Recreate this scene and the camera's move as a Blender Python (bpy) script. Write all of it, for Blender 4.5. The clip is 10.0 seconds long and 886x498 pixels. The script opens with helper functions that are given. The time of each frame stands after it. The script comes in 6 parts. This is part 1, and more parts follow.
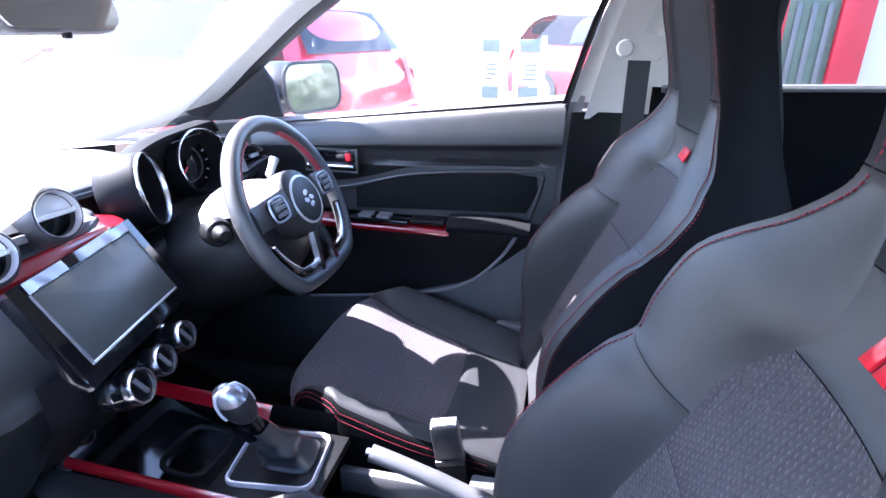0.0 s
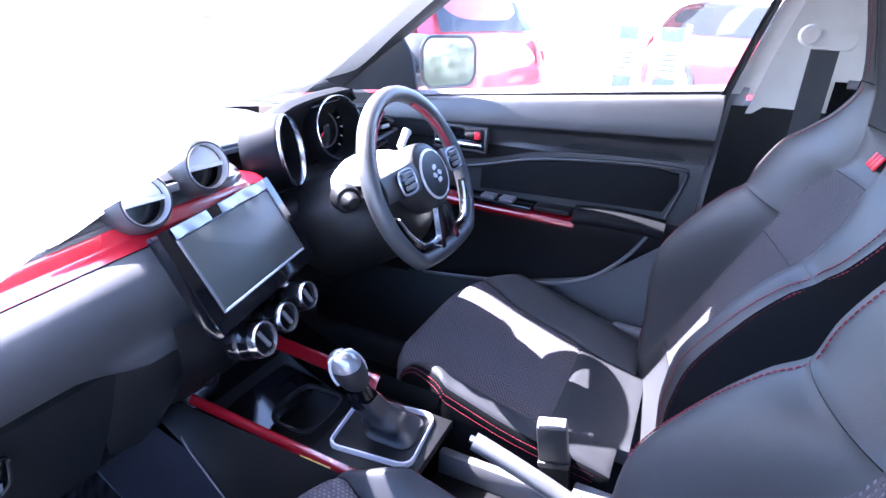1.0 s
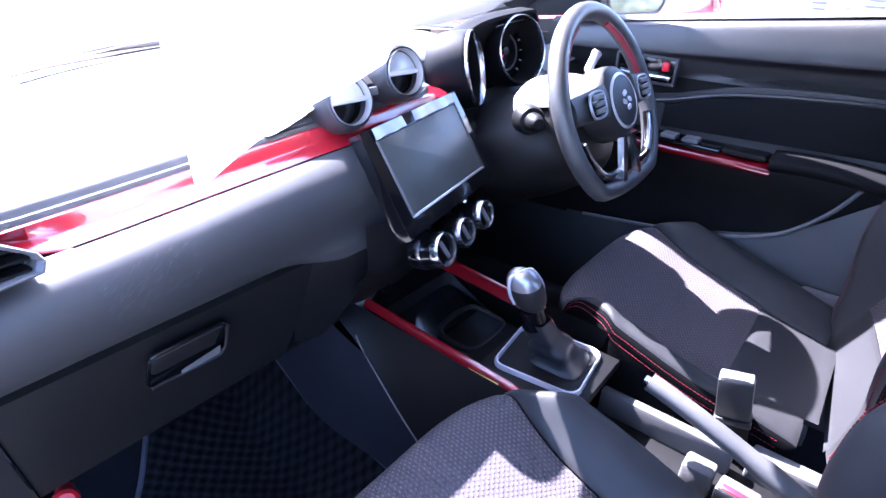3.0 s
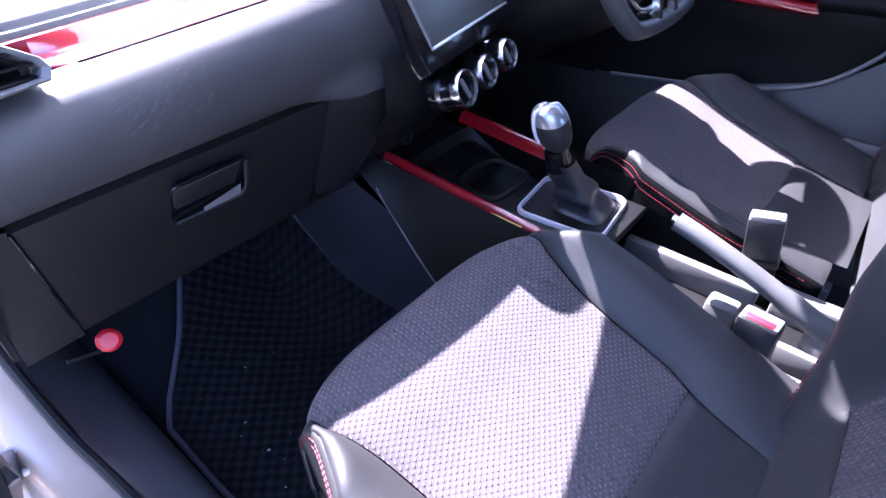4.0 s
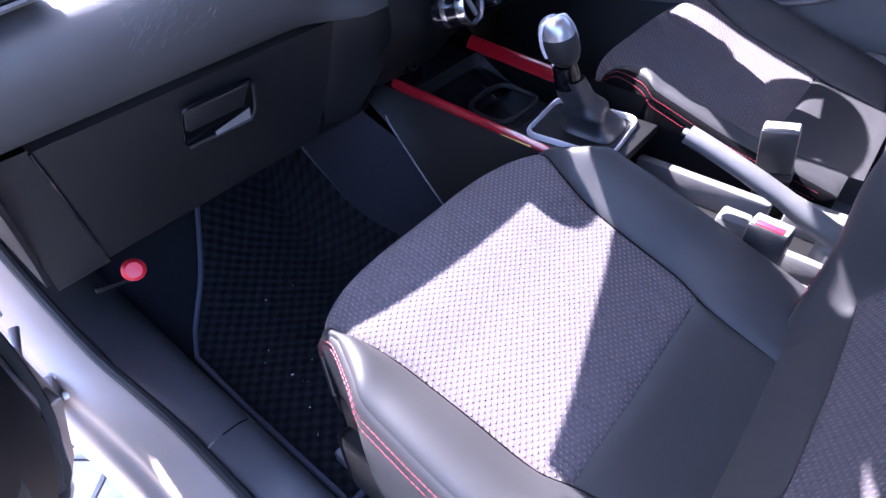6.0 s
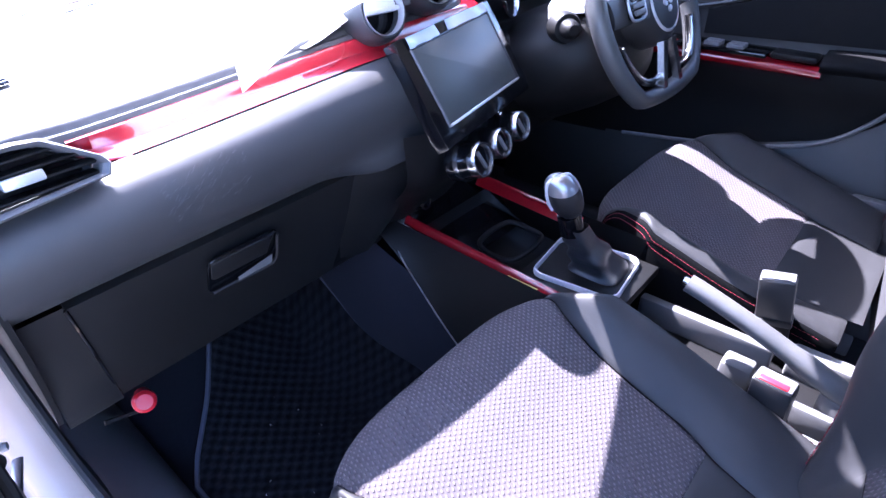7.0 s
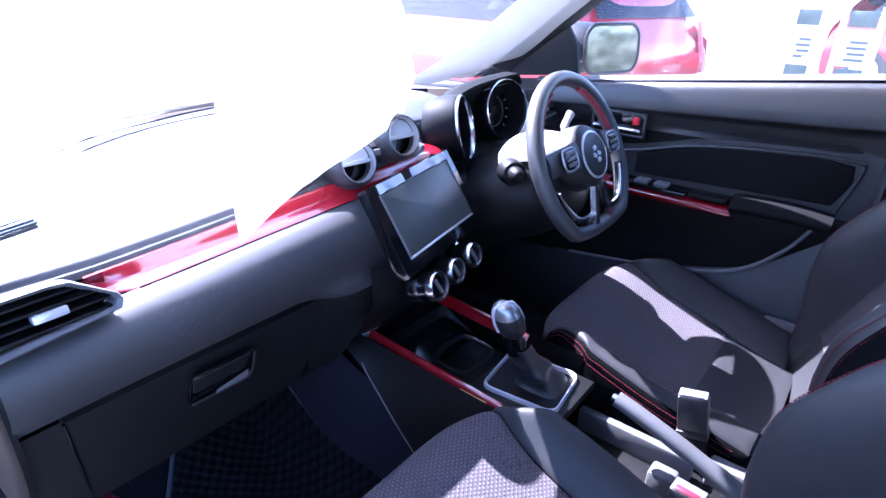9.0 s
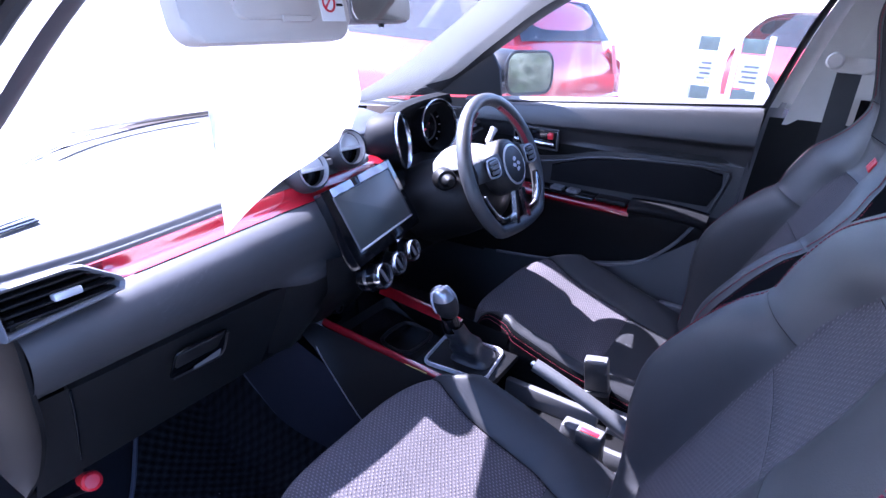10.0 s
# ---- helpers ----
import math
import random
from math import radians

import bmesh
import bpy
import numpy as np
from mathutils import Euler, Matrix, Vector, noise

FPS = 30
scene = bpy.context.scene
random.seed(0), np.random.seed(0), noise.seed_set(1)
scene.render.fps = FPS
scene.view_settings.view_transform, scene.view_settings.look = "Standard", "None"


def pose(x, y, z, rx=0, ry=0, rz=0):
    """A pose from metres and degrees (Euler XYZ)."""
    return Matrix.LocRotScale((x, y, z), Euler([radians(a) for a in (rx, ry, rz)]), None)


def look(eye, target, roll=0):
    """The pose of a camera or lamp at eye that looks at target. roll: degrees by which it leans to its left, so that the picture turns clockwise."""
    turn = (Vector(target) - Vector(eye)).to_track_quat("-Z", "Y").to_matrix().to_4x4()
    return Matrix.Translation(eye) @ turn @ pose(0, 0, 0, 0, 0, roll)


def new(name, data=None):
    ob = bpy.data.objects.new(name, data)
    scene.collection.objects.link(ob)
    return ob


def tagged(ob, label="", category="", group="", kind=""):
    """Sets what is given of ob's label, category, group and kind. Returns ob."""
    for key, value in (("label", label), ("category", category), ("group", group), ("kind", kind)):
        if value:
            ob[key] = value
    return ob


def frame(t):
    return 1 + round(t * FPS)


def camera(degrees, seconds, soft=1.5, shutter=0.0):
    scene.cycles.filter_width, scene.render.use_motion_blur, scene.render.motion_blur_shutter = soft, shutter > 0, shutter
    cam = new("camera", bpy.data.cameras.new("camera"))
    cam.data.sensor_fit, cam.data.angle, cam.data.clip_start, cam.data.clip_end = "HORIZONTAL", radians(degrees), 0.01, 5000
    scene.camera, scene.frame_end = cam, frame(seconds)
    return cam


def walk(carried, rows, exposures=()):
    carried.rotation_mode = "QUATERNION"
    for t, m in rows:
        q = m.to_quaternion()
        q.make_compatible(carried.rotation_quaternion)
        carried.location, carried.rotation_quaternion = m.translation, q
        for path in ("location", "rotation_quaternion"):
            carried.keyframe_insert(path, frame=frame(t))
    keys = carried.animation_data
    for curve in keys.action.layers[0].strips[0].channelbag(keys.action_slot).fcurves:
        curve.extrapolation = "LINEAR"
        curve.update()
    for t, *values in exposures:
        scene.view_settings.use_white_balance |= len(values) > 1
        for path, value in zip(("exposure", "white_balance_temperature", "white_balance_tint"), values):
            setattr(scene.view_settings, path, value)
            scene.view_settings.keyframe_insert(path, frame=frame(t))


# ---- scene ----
cam = camera(76.4, 10.0)
PATH = [
    (0, (-0.639, -0.229, 1.243), (1.178, 0.167, 0.507), 0.7),
    (0.5, (-0.61, -0.213, 1.231), (1.152, 0.345, 0.469), 2.2),
    (1, (-0.613, -0.184, 1.225), (1.067, 0.553, 0.429), 2.9),
    (1.5, (-0.627, -0.153, 1.216), (0.946, 0.752, 0.377), 2.9),
    (2, (-0.643, -0.125, 1.214), (0.837, 0.89, 0.331), 3.5),
    (2.2, (-0.645, -0.096, 1.188), (0.832, 0.937, 0.319), 3.9),
    (3.3, (-0.661, -0.113, 1.148), (0.673, 0.955, 0.108), 1.9),
    (3.5, (-0.666, -0.112, 1.129), (0.629, 0.928, 0.014), 1.6),
    (4, (-0.677, -0.128, 1.083), (0.519, 0.866, -0.174), 0.2),
    (4.5, (-0.692, -0.142, 1.047), (0.433, 0.799, -0.313), -0.8),
    (5, (-0.705, -0.154, 1.021), (0.345, 0.732, -0.433), -1.6),
    (5.2, (-0.714, -0.169, 1.006), (0.313, 0.729, -0.456), -3.2),
    (6.3, (-0.698, -0.147, 1.078), (0.42, 0.864, -0.237), -2.6),
    (6.5, (-0.697, -0.139, 1.09), (0.457, 0.896, -0.173), -2.3),
    (7, (-0.688, -0.137, 1.128), (0.539, 0.969, 0.0), -1.8),
    (7.5, (-0.683, -0.137, 1.163), (0.598, 1.037, 0.174), -1.3),
    (8, (-0.681, -0.142, 1.192), (0.656, 1.059, 0.315), -0.7),
    (8.5, (-0.698, -0.16, 1.21), (0.665, 1.031, 0.359), 0.2),
    (9, (-0.742, -0.197, 1.231), (0.685, 0.918, 0.384), 1.6),
    (9.5, (-0.804, -0.245, 1.245), (0.699, 0.793, 0.429), 2.1),
    (10, (-0.889, -0.287, 1.269), (0.687, 0.653, 0.473), 3.5),
]
walk(cam, [(t, look(eye, target, roll)) for t, eye, target, roll in PATH], exposures=((0.0, 4.1, 5650, 20), (0.5, 4.25, 5600, 22), (1.5, 4.50, 5350, 24), (3.5, 4.03, 5550, 27), (5.0, 4.10, 5700, 30), (6.5, 4.08, 5600, 27), (7.5, 3.92, 5300, 26), (9.0, 3.5, 5150, 28), (10.0, 3.35, 5200, 29)))

# ---- light: midday sun ahead of the car, clear sky ----
SUN_TRAVEL = Vector((-0.065, -0.91, -1.0))
world = bpy.data.worlds.new("sky")
scene.world = world
world.use_nodes = True
wn, wl = world.node_tree.nodes, world.node_tree.links
sky = wn.new("ShaderNodeTexSky")
sky.sky_type, sky.sun_disc = "NISHITA", False
sky.sun_elevation = math.asin(1.0 / SUN_TRAVEL.length)
sky.sun_rotation = math.atan2(-SUN_TRAVEL.x, -SUN_TRAVEL.y)
wl.new(sky.outputs[0], wn["Background"].inputs[0])
wn["Background"].inputs[1].default_value = 0.115
sun = new("sun", bpy.data.lights.new("sun", "SUN"))
sun.data.energy, sun.data.angle, sun.data.color = 4.0, radians(0.5), (1.0, 0.95, 0.90)
sun.matrix_world = look((0, 0, 5), Vector((0, 0, 5)) + SUN_TRAVEL)


# ---- mesh helpers ----
def grid(P, nu, nv, wrap_u=False):
    """A sheet of quads over P(u, v), u and v from 0 to 1."""
    bm = bmesh.new()
    cols = nu if wrap_u else nu + 1
    vs = [[bm.verts.new(P(i / nu, j / nv)) for i in range(cols)] for j in range(nv + 1)]
    for j in range(nv):
        for i in range(nu):
            k = (i + 1) % cols
            bm.faces.new((vs[j][i], vs[j][k], vs[j + 1][k], vs[j + 1][i]))
    return bm


def merge(*bms):
    """Joins several bmeshes into the first."""
    for b in bms[1:]:
        me = bpy.data.meshes.new("tmp")
        b.to_mesh(me)
        bms[0].from_mesh(me)
        bpy.data.meshes.remove(me)
        b.free()
    return bms[0]


def moved(bm, m):
    bmesh.ops.transform(bm, matrix=m, verts=bm.verts)
    return bm


def thick(bm, t):
    bmesh.ops.recalc_face_normals(bm, faces=bm.faces)
    bmesh.ops.solidify(bm, geom=bm.faces[:], thickness=t)
    return bm


def rbox(x0, x1, y0, y1, z0, z1, r=0.004, seg=2):
    """A box with rounded edges."""
    bm = bmesh.new()
    bmesh.ops.create_cube(bm, size=1)
    moved(bm, Matrix.Translation(((x0 + x1) / 2, (y0 + y1) / 2, (z0 + z1) / 2)) @ Matrix.Diagonal((x1 - x0, y1 - y0, z1 - z0, 1)))
    if r > 0:
        bmesh.ops.bevel(bm, geom=bm.edges[:], offset=r, segments=seg, profile=0.5, affect="EDGES")
    return bm


def prism(outline, depth, r=0.002, seg=2):
    """An outline (x, y) drawn out along z from 0 to depth, its rims rounded."""
    bm = bmesh.new()
    a = [bm.verts.new((x, y, 0)) for x, y in outline]
    b = [bm.verts.new((x, y, depth)) for x, y in outline]
    n = len(a)
    bm.faces.new(a[::-1])
    top = bm.faces.new(b)
    for i in range(n):
        bm.faces.new((a[i], a[(i + 1) % n], b[(i + 1) % n], b[i]))
    if r > 0:
        bmesh.ops.bevel(bm, geom=list(top.edges), offset=r, segments=seg, profile=0.5, affect="EDGES")
    return bm


def rounded(w, h, r, n=5):
    """The outline of a rounded rectangle about the origin."""
    pts = []
    for cx, cy, a0 in ((w / 2 - r, h / 2 - r, 0), (r - w / 2, h / 2 - r, 90), (r - w / 2, r - h / 2, 180), (w / 2 - r, r - h / 2, 270)):
        for k in range(n + 1):
            a = radians(a0 + 90 * k / n)
            pts.append((cx + r * math.cos(a), cy + r * math.sin(a)))
    return pts


def smooth_path(pts, n=8, closed=False):
    """Points of a Catmull-Rom curve through pts."""
    pts = [Vector(p) for p in pts]
    m = len(pts)
    out = []
    for i in range(m if closed else m - 1):
        if closed:
            p0, p1, p2, p3 = (pts[(i + k) % m] for k in (-1, 0, 1, 2))
        else:
            p0, p1, p2, p3 = pts[max(i - 1, 0)], pts[i], pts[i + 1], pts[min(i + 2, m - 1)]
        for k in range(n):
            t = k / n
            out.append(0.5 * (2 * p1 + (p2 - p0) * t + (2 * p0 - 5 * p1 + 4 * p2 - p3) * t * t + (3 * p1 - p0 - 3 * p2 + p3) * t ** 3))
    if not closed:
        out.append(pts[-1])
    return out


def tube(pts, r, n=10, closed=False, flat=1.0, up=(0, 0, 1)):
    """A round bar along pts; r may be a list; flat squeezes it along up."""
    pts = [Vector(p) for p in pts]
    m = len(pts)
    rs = r if isinstance(r, (list, tuple)) else [r] * m
    bm = bmesh.new()
    rings = []
    side = None
    for i, p in enumerate(pts):
        a = pts[(i - 1) % m] if closed or i > 0 else p
        b = pts[(i + 1) % m] if closed or i < m - 1 else p
        d = (b - a).normalized()
        s = d.cross(Vector(up))
        if s.length < 1e-4:
            s = side if side is not None else d.orthogonal()
        side = s.normalized()
        w = side.cross(d).normalized()
        rings.append([bm.verts.new(p + rs[i] * (math.cos(2 * math.pi * k / n) * side + flat * math.sin(2 * math.pi * k / n) * w)) for k in range(n)])
    for i in range(m if closed else m - 1):
        A, B = rings[i], rings[(i + 1) % m]
        for k in range(n):
            bm.faces.new((A[k], A[(k + 1) % n], B[(k + 1) % n], B[k]))
    if not closed:
        bm.faces.new(rings[0][::-1])
        bm.faces.new(rings[-1])
    return bm


def lathe(profile, n=28, m=None):
    """Turns (radius, height) pairs about z."""
    bm = bmesh.new()
    rings = []
    for r, z in profile:
        if r < 1e-6:
            rings.append([bm.verts.new((0, 0, z))])
        else:
            rings.append([bm.verts.new((r * math.cos(2 * math.pi * k / n), r * math.sin(2 * math.pi * k / n), z)) for k in range(n)])
    for A, B in zip(rings, rings[1:]):
        for k in range(n):
            f = [A[k % len(A)], A[(k + 1) % len(A)], B[(k + 1) % len(B)], B[k % len(B)]]
            f = [v for i, v in enumerate(f) if v not in f[:i]]
            if len(f) > 2:
                bm.faces.new(f)
    return moved(bm, m) if m is not None else bm


def facing(place, normal, up=(0, 0, 1)):
    """A pose whose z axis points along normal, y axis near up."""
    z = Vector(normal).normalized()
    x = Vector(up).cross(z).normalized()
    y = z.cross(x)
    return Matrix.Translation(place) @ Matrix((x, y, z)).transposed().to_4x4()


def lerp_table(table, x):
    """Smooth curve through rows (x, value)."""
    n = len(table)
    if x <= table[0][0]:
        return table[0][1]
    if x >= table[-1][0]:
        return table[-1][1]

    def slope(i):
        if i == 0 or i == n - 1:
            k = min(i, n - 2)
            return (table[k + 1][1] - table[k][1]) / (table[k + 1][0] - table[k][0])
        a = (table[i][1] - table[i - 1][1]) / (table[i][0] - table[i - 1][0])
        b = (table[i + 1][1] - table[i][1]) / (table[i + 1][0] - table[i][0])
        return 0.0 if a * b <= 0 else 2 * a * b / (a + b)
    for i in range(n - 1):
        (a, va), (b, vb) = table[i], table[i + 1]
        if x <= b:
            w = b - a
            t = (x - a) / w
            return (2 * t ** 3 - 3 * t * t + 1) * va + (t ** 3 - 2 * t * t + t) * w * slope(i) + (3 * t * t - 2 * t ** 3) * vb + (t ** 3 - t * t) * w * slope(i + 1)


def lin_table(table, x):
    """Straight interpolation in rows (x, value)."""
    if x <= table[0][0]:
        return table[0][1]
    for (a, va), (b, vb) in zip(table, table[1:]):
        if x <= b:
            return va + (vb - va) * (x - a) / (b - a)
    return table[-1][1]


def finish(ob, bm, material, sharp=40):
    bmesh.ops.remove_doubles(bm, verts=bm.verts, dist=1e-5)
    bmesh.ops.recalc_face_normals(bm, faces=bm.faces)
    for f in bm.faces:
        f.smooth = True
    for e in bm.edges:
        if len(e.link_faces) == 2 and e.calc_face_angle(0) > radians(sharp):
            e.smooth = False
    bm.to_mesh(ob.data)
    bm.free()
    ob.data.materials.append(material)
    return ob


def thing(name, place, label, category, group="", kind=""):
    """An empty at the thing's base, to carry its parts."""
    ob = new(name)
    ob.location = place
    return tagged(ob, label, category, group, kind)


def part(name, bm, material, parent, label="", at=None, sharp=40):
    """A mesh of its own under a thing or a part. Vertices are in world coordinates, unless at is given."""
    top = parent
    while top.parent:
        top = top.parent
    if at is None:
        moved(bm, Matrix.Translation(-Vector(top.location)))
    ob = new(name, bpy.data.meshes.new(name))
    ob.parent = parent
    finish(ob, bm, material, sharp)
    return tagged(ob, label)


def single(name, bm, material, label, category, group="", kind="", sharp=40):
    """A thing of one mesh, its vertices in world coordinates."""
    ob = new(name, bpy.data.meshes.new(name))
    xs = [v.co for v in bm.verts]
    base = Vector(((min(c.x for c in xs) + max(c.x for c in xs)) / 2, (min(c.y for c in xs) + max(c.y for c in xs)) / 2, min(c.z for c in xs)))
    moved(bm, Matrix.Translation(-base))
    ob.location = base
    finish(ob, bm, material, sharp)
    return tagged(ob, label, category, group, kind)


def stitches(curve, length=0.0042, gap=0.0022, r=0.0006):
    """Short thread stitches along a curve of points."""
    bm = bmesh.new()
    run, on = 0.0, True
    start = Vector(curve[0])
    cur = start.copy()
    want = length
    segs = []
    for q in curve[1:]:
        q = Vector(q)
        while (q - cur).length > 1e-7:
            d = q - cur
            step = min(d.length, want - run)
            cur = cur + d.normalized() * step
            run += step
            if run >= want - 1e-7:
                if on:
                    segs.append((start, cur.copy()))
                start = cur.copy()
                on = not on
                want, run = (length if on else gap), 0.0
    for a, b in segs:
        d = (b - a)
        if d.length < 1e-5:
            continue
        d.normalize()
        s = d.orthogonal().normalized() * r
        w = d.cross(s).normalized() * r
        ring = [(a + x, b + x) for x in (s, w, -s, -w)]
        A = [bm.verts.new(p) for p, _ in ring]
        B = [bm.verts.new(p) for _, p in ring]
        for k in range(4):
            bm.faces.new((A[k], A[(k + 1) % 4], B[(k + 1) % 4], B[k]))
        bm.faces.new(A[::-1])
        bm.faces.new(B)
    return bm


# ---- materials ----
def material(name, color, rough=0.5, metal=0.0, vary=0.15, grain=40.0, bump=0.1, bump_scale=900.0, coat=0.0, spec=0.5, sheen=0.0, stain=6.0, coat_rough=0.05):
    m = bpy.data.materials.new(name)
    m.use_nodes = True
    n, l = m.node_tree.nodes, m.node_tree.links
    b = n["Principled BSDF"]
    b.inputs["Roughness"].default_value, b.inputs["Metallic"].default_value = rough, metal
    b.inputs["Coat Weight"].default_value, b.inputs["Specular IOR Level"].default_value = coat, spec
    b.inputs["Coat Roughness"].default_value = coat_rough
    if sheen:
        b.inputs["Sheen Weight"].default_value = sheen
        b.inputs["Sheen Roughness"].default_value = 0.6
    tc = n.new("ShaderNodeTexCoord")
    fine, wide = n.new("ShaderNodeTexNoise"), n.new("ShaderNodeTexNoise")
    fine.inputs["Scale"].default_value, wide.inputs["Scale"].default_value = grain, stain
    fine.inputs["Detail"].default_value = 4
    add = n.new("ShaderNodeMath")
    add.operation = "ADD"
    ramp = n.new("ShaderNodeMapRange")
    ramp.inputs["From Max"].default_value = 2.0
    ramp.inputs["From Min"].default_value = 0.0
    ramp.inputs["To Min"].default_value, ramp.inputs["To Max"].default_value = 1 - 2 * vary, 1 + 2 * vary
    mul = n.new("ShaderNodeMix")
    mul.data_type, mul.blend_type = "RGBA", "MULTIPLY"
    mul.inputs["Factor"].default_value = 1.0
    mul.inputs["A"].default_value = (*color, 1)
    for t in (fine, wide):
        l.new(tc.outputs["Object"], t.inputs["Vector"])
    l.new(fine.outputs["Fac"], add.inputs[0])
    l.new(wide.outputs["Fac"], add.inputs[1])
    l.new(add.outputs[0], ramp.inputs["Value"])
    l.new(ramp.outputs[0], mul.inputs["B"])
    l.new(mul.outputs["Result"], b.inputs["Base Color"])
    rr = n.new("ShaderNodeMapRange")
    rr.inputs["To Min"].default_value, rr.inputs["To Max"].default_value = max(rough - 0.08, 0.02), min(rough + 0.08, 1)
    l.new(wide.outputs["Fac"], rr.inputs["Value"])
    l.new(rr.outputs[0], b.inputs["Roughness"])
    if bump:
        bt = n.new("ShaderNodeTexNoise")
        bt.inputs["Scale"].default_value = bump_scale
        bt.inputs["Detail"].default_value = 2
        l.new(tc.outputs["Object"], bt.inputs["Vector"])
        bp = n.new("ShaderNodeBump")
        bp.inputs["Strength"].default_value, bp.inputs["Distance"].default_value = bump, 0.001
        l.new(bt.outputs["Fac"], bp.inputs["Height"])
        l.new(bp.outputs[0], b.inputs["Normal"])
    return m


def fabric(name, dark, light, pitch, tilt=0.0, rib=0.0112):
    """Woven mesh cloth: rows of short light dashes on a dark ground."""
    m = material(name, dark, rough=0.85, vary=0.12, bump=0, sheen=0.04)
    n, l = m.node_tree.nodes, m.node_tree.links
    b = n["Principled BSDF"]
    tc = n.new("ShaderNodeTexCoord")
    mp = n.new("ShaderNodeMapping")
    mp.inputs["Rotation"].default_value = (0, 0, radians(tilt))
    l.new(tc.outputs["UV"], mp.inputs["Vector"])
    sep = n.new("ShaderNodeSeparateXYZ")
    l.new(mp.outputs[0], sep.inputs[0])

    def op(kind, *args):
        k = n.new("ShaderNodeMath")
        k.operation = kind
        for i, a in enumerate(args):
            if isinstance(a, (int, float)):
                k.inputs[i].default_value = a
            else:
                l.new(a, k.inputs[i])
        return k.outputs[0]
    u = op("DIVIDE", sep.outputs[0], pitch)
    v = op("DIVIDE", sep.outputs[1], pitch * 1.35)
    odd = op("MULTIPLY", op("MODULO", op("FLOOR", u), 2.0), 0.5)
    fu = op("SUBTRACT", op("FRACT", u), 0.5)
    fv = op("SUBTRACT", op("FRACT", op("ADD", v, odd)), 0.5)
    da, db = op("SUBTRACT", fu, fv), op("ADD", fu, fv)
    d = op("ADD", op("MULTIPLY", op("MULTIPLY", da, da), 4.2), op("MULTIPLY", op("MULTIPLY", db, db), 2.0))
    mr = n.new("ShaderNodeMapRange")
    mr.inputs["From Min"].default_value, mr.inputs["From Max"].default_value = 0.12, 0.55
    mr.inputs["To Min"].default_value, mr.inputs["To Max"].default_value = 1.0, 0.0
    l.new(d, mr.inputs["Value"])
    row = op("ABSOLUTE", op("SUBTRACT", op("FRACT", op("DIVIDE", sep.outputs[0], rib)), 0.5))
    rm = n.new("ShaderNodeMapRange")
    rm.inputs["From Min"].default_value, rm.inputs["From Max"].default_value = 0.22, 0.40
    rm.inputs["To Min"].default_value, rm.inputs["To Max"].default_value = 1.0, 0.58
    l.new(row, rm.inputs["Value"])
    ribbed = op("MULTIPLY", mr.outputs[0], rm.outputs[0])
    height = op("MULTIPLY_ADD", rm.outputs[0], 0.8, mr.outputs[0])
    mix = n.new("ShaderNodeMix")
    mix.data_type = "RGBA"
    mix.inputs["A"].default_value = (*dark, 1)
    mix.inputs["B"].default_value = (*light, 1)
    l.new(ribbed, mix.inputs["Factor"])
    old = b.inputs["Base Color"].links[0].from_node
    l.new(mix.outputs["Result"], old.inputs["A"])
    bp = n.new("ShaderNodeBump")
    bp.inputs["Strength"].default_value, bp.inputs["Distance"].default_value = 0.9, 0.0018
    l.new(height, bp.inputs["Height"])
    l.new(bp.outputs[0], b.inputs["Normal"])
    return m


def glass(name, tint, veil=0.0):
    """Thin pane: see-through, glossy at a slant, with a translucent layer that imitates glare haze."""
    m = bpy.data.materials.new(name)
    m.use_nodes = True
    n, l = m.node_tree.nodes, m.node_tree.links
    n.remove(n["Principled BSDF"])
    t, g, mix, fr = n.new("ShaderNodeBsdfTransparent"), n.new("ShaderNodeBsdfGlossy"), n.new("ShaderNodeMixShader"), n.new("ShaderNodeLayerWeight")
    t.inputs[0].default_value = (*tint, 1)
    g.inputs["Roughness"].default_value = 0.02
    pw, ad = n.new("ShaderNodeMath"), n.new("ShaderNodeMath")
    pw.operation, ad.operation = "POWER", "MULTIPLY_ADD"
    pw.inputs[1].default_value, ad.inputs[1].default_value, ad.inputs[2].default_value = 5.0, 0.6, 0.05
    l.new(fr.outputs["Facing"], pw.inputs[0])
    l.new(pw.outputs[0], ad.inputs[0])
    l.new(ad.outputs[0], mix.inputs[0])
    l.new(t.outputs[0], mix.inputs[1])
    l.new(g.outputs[0], mix.inputs[2])
    # Translucent share stands for veiling glare, paling the view outside.
    film, top = n.new("ShaderNodeBsdfTranslucent"), n.new("ShaderNodeMixShader")
    film.inputs[0].default_value = (0.8, 0.8, 0.82, 1)
    top.inputs[0].default_value = veil
    l.new(mix.outputs[0], top.inputs[1])
    l.new(film.outputs[0], top.inputs[2])
    l.new(top.outputs[0], n["Material Output"].inputs[0])
    return m


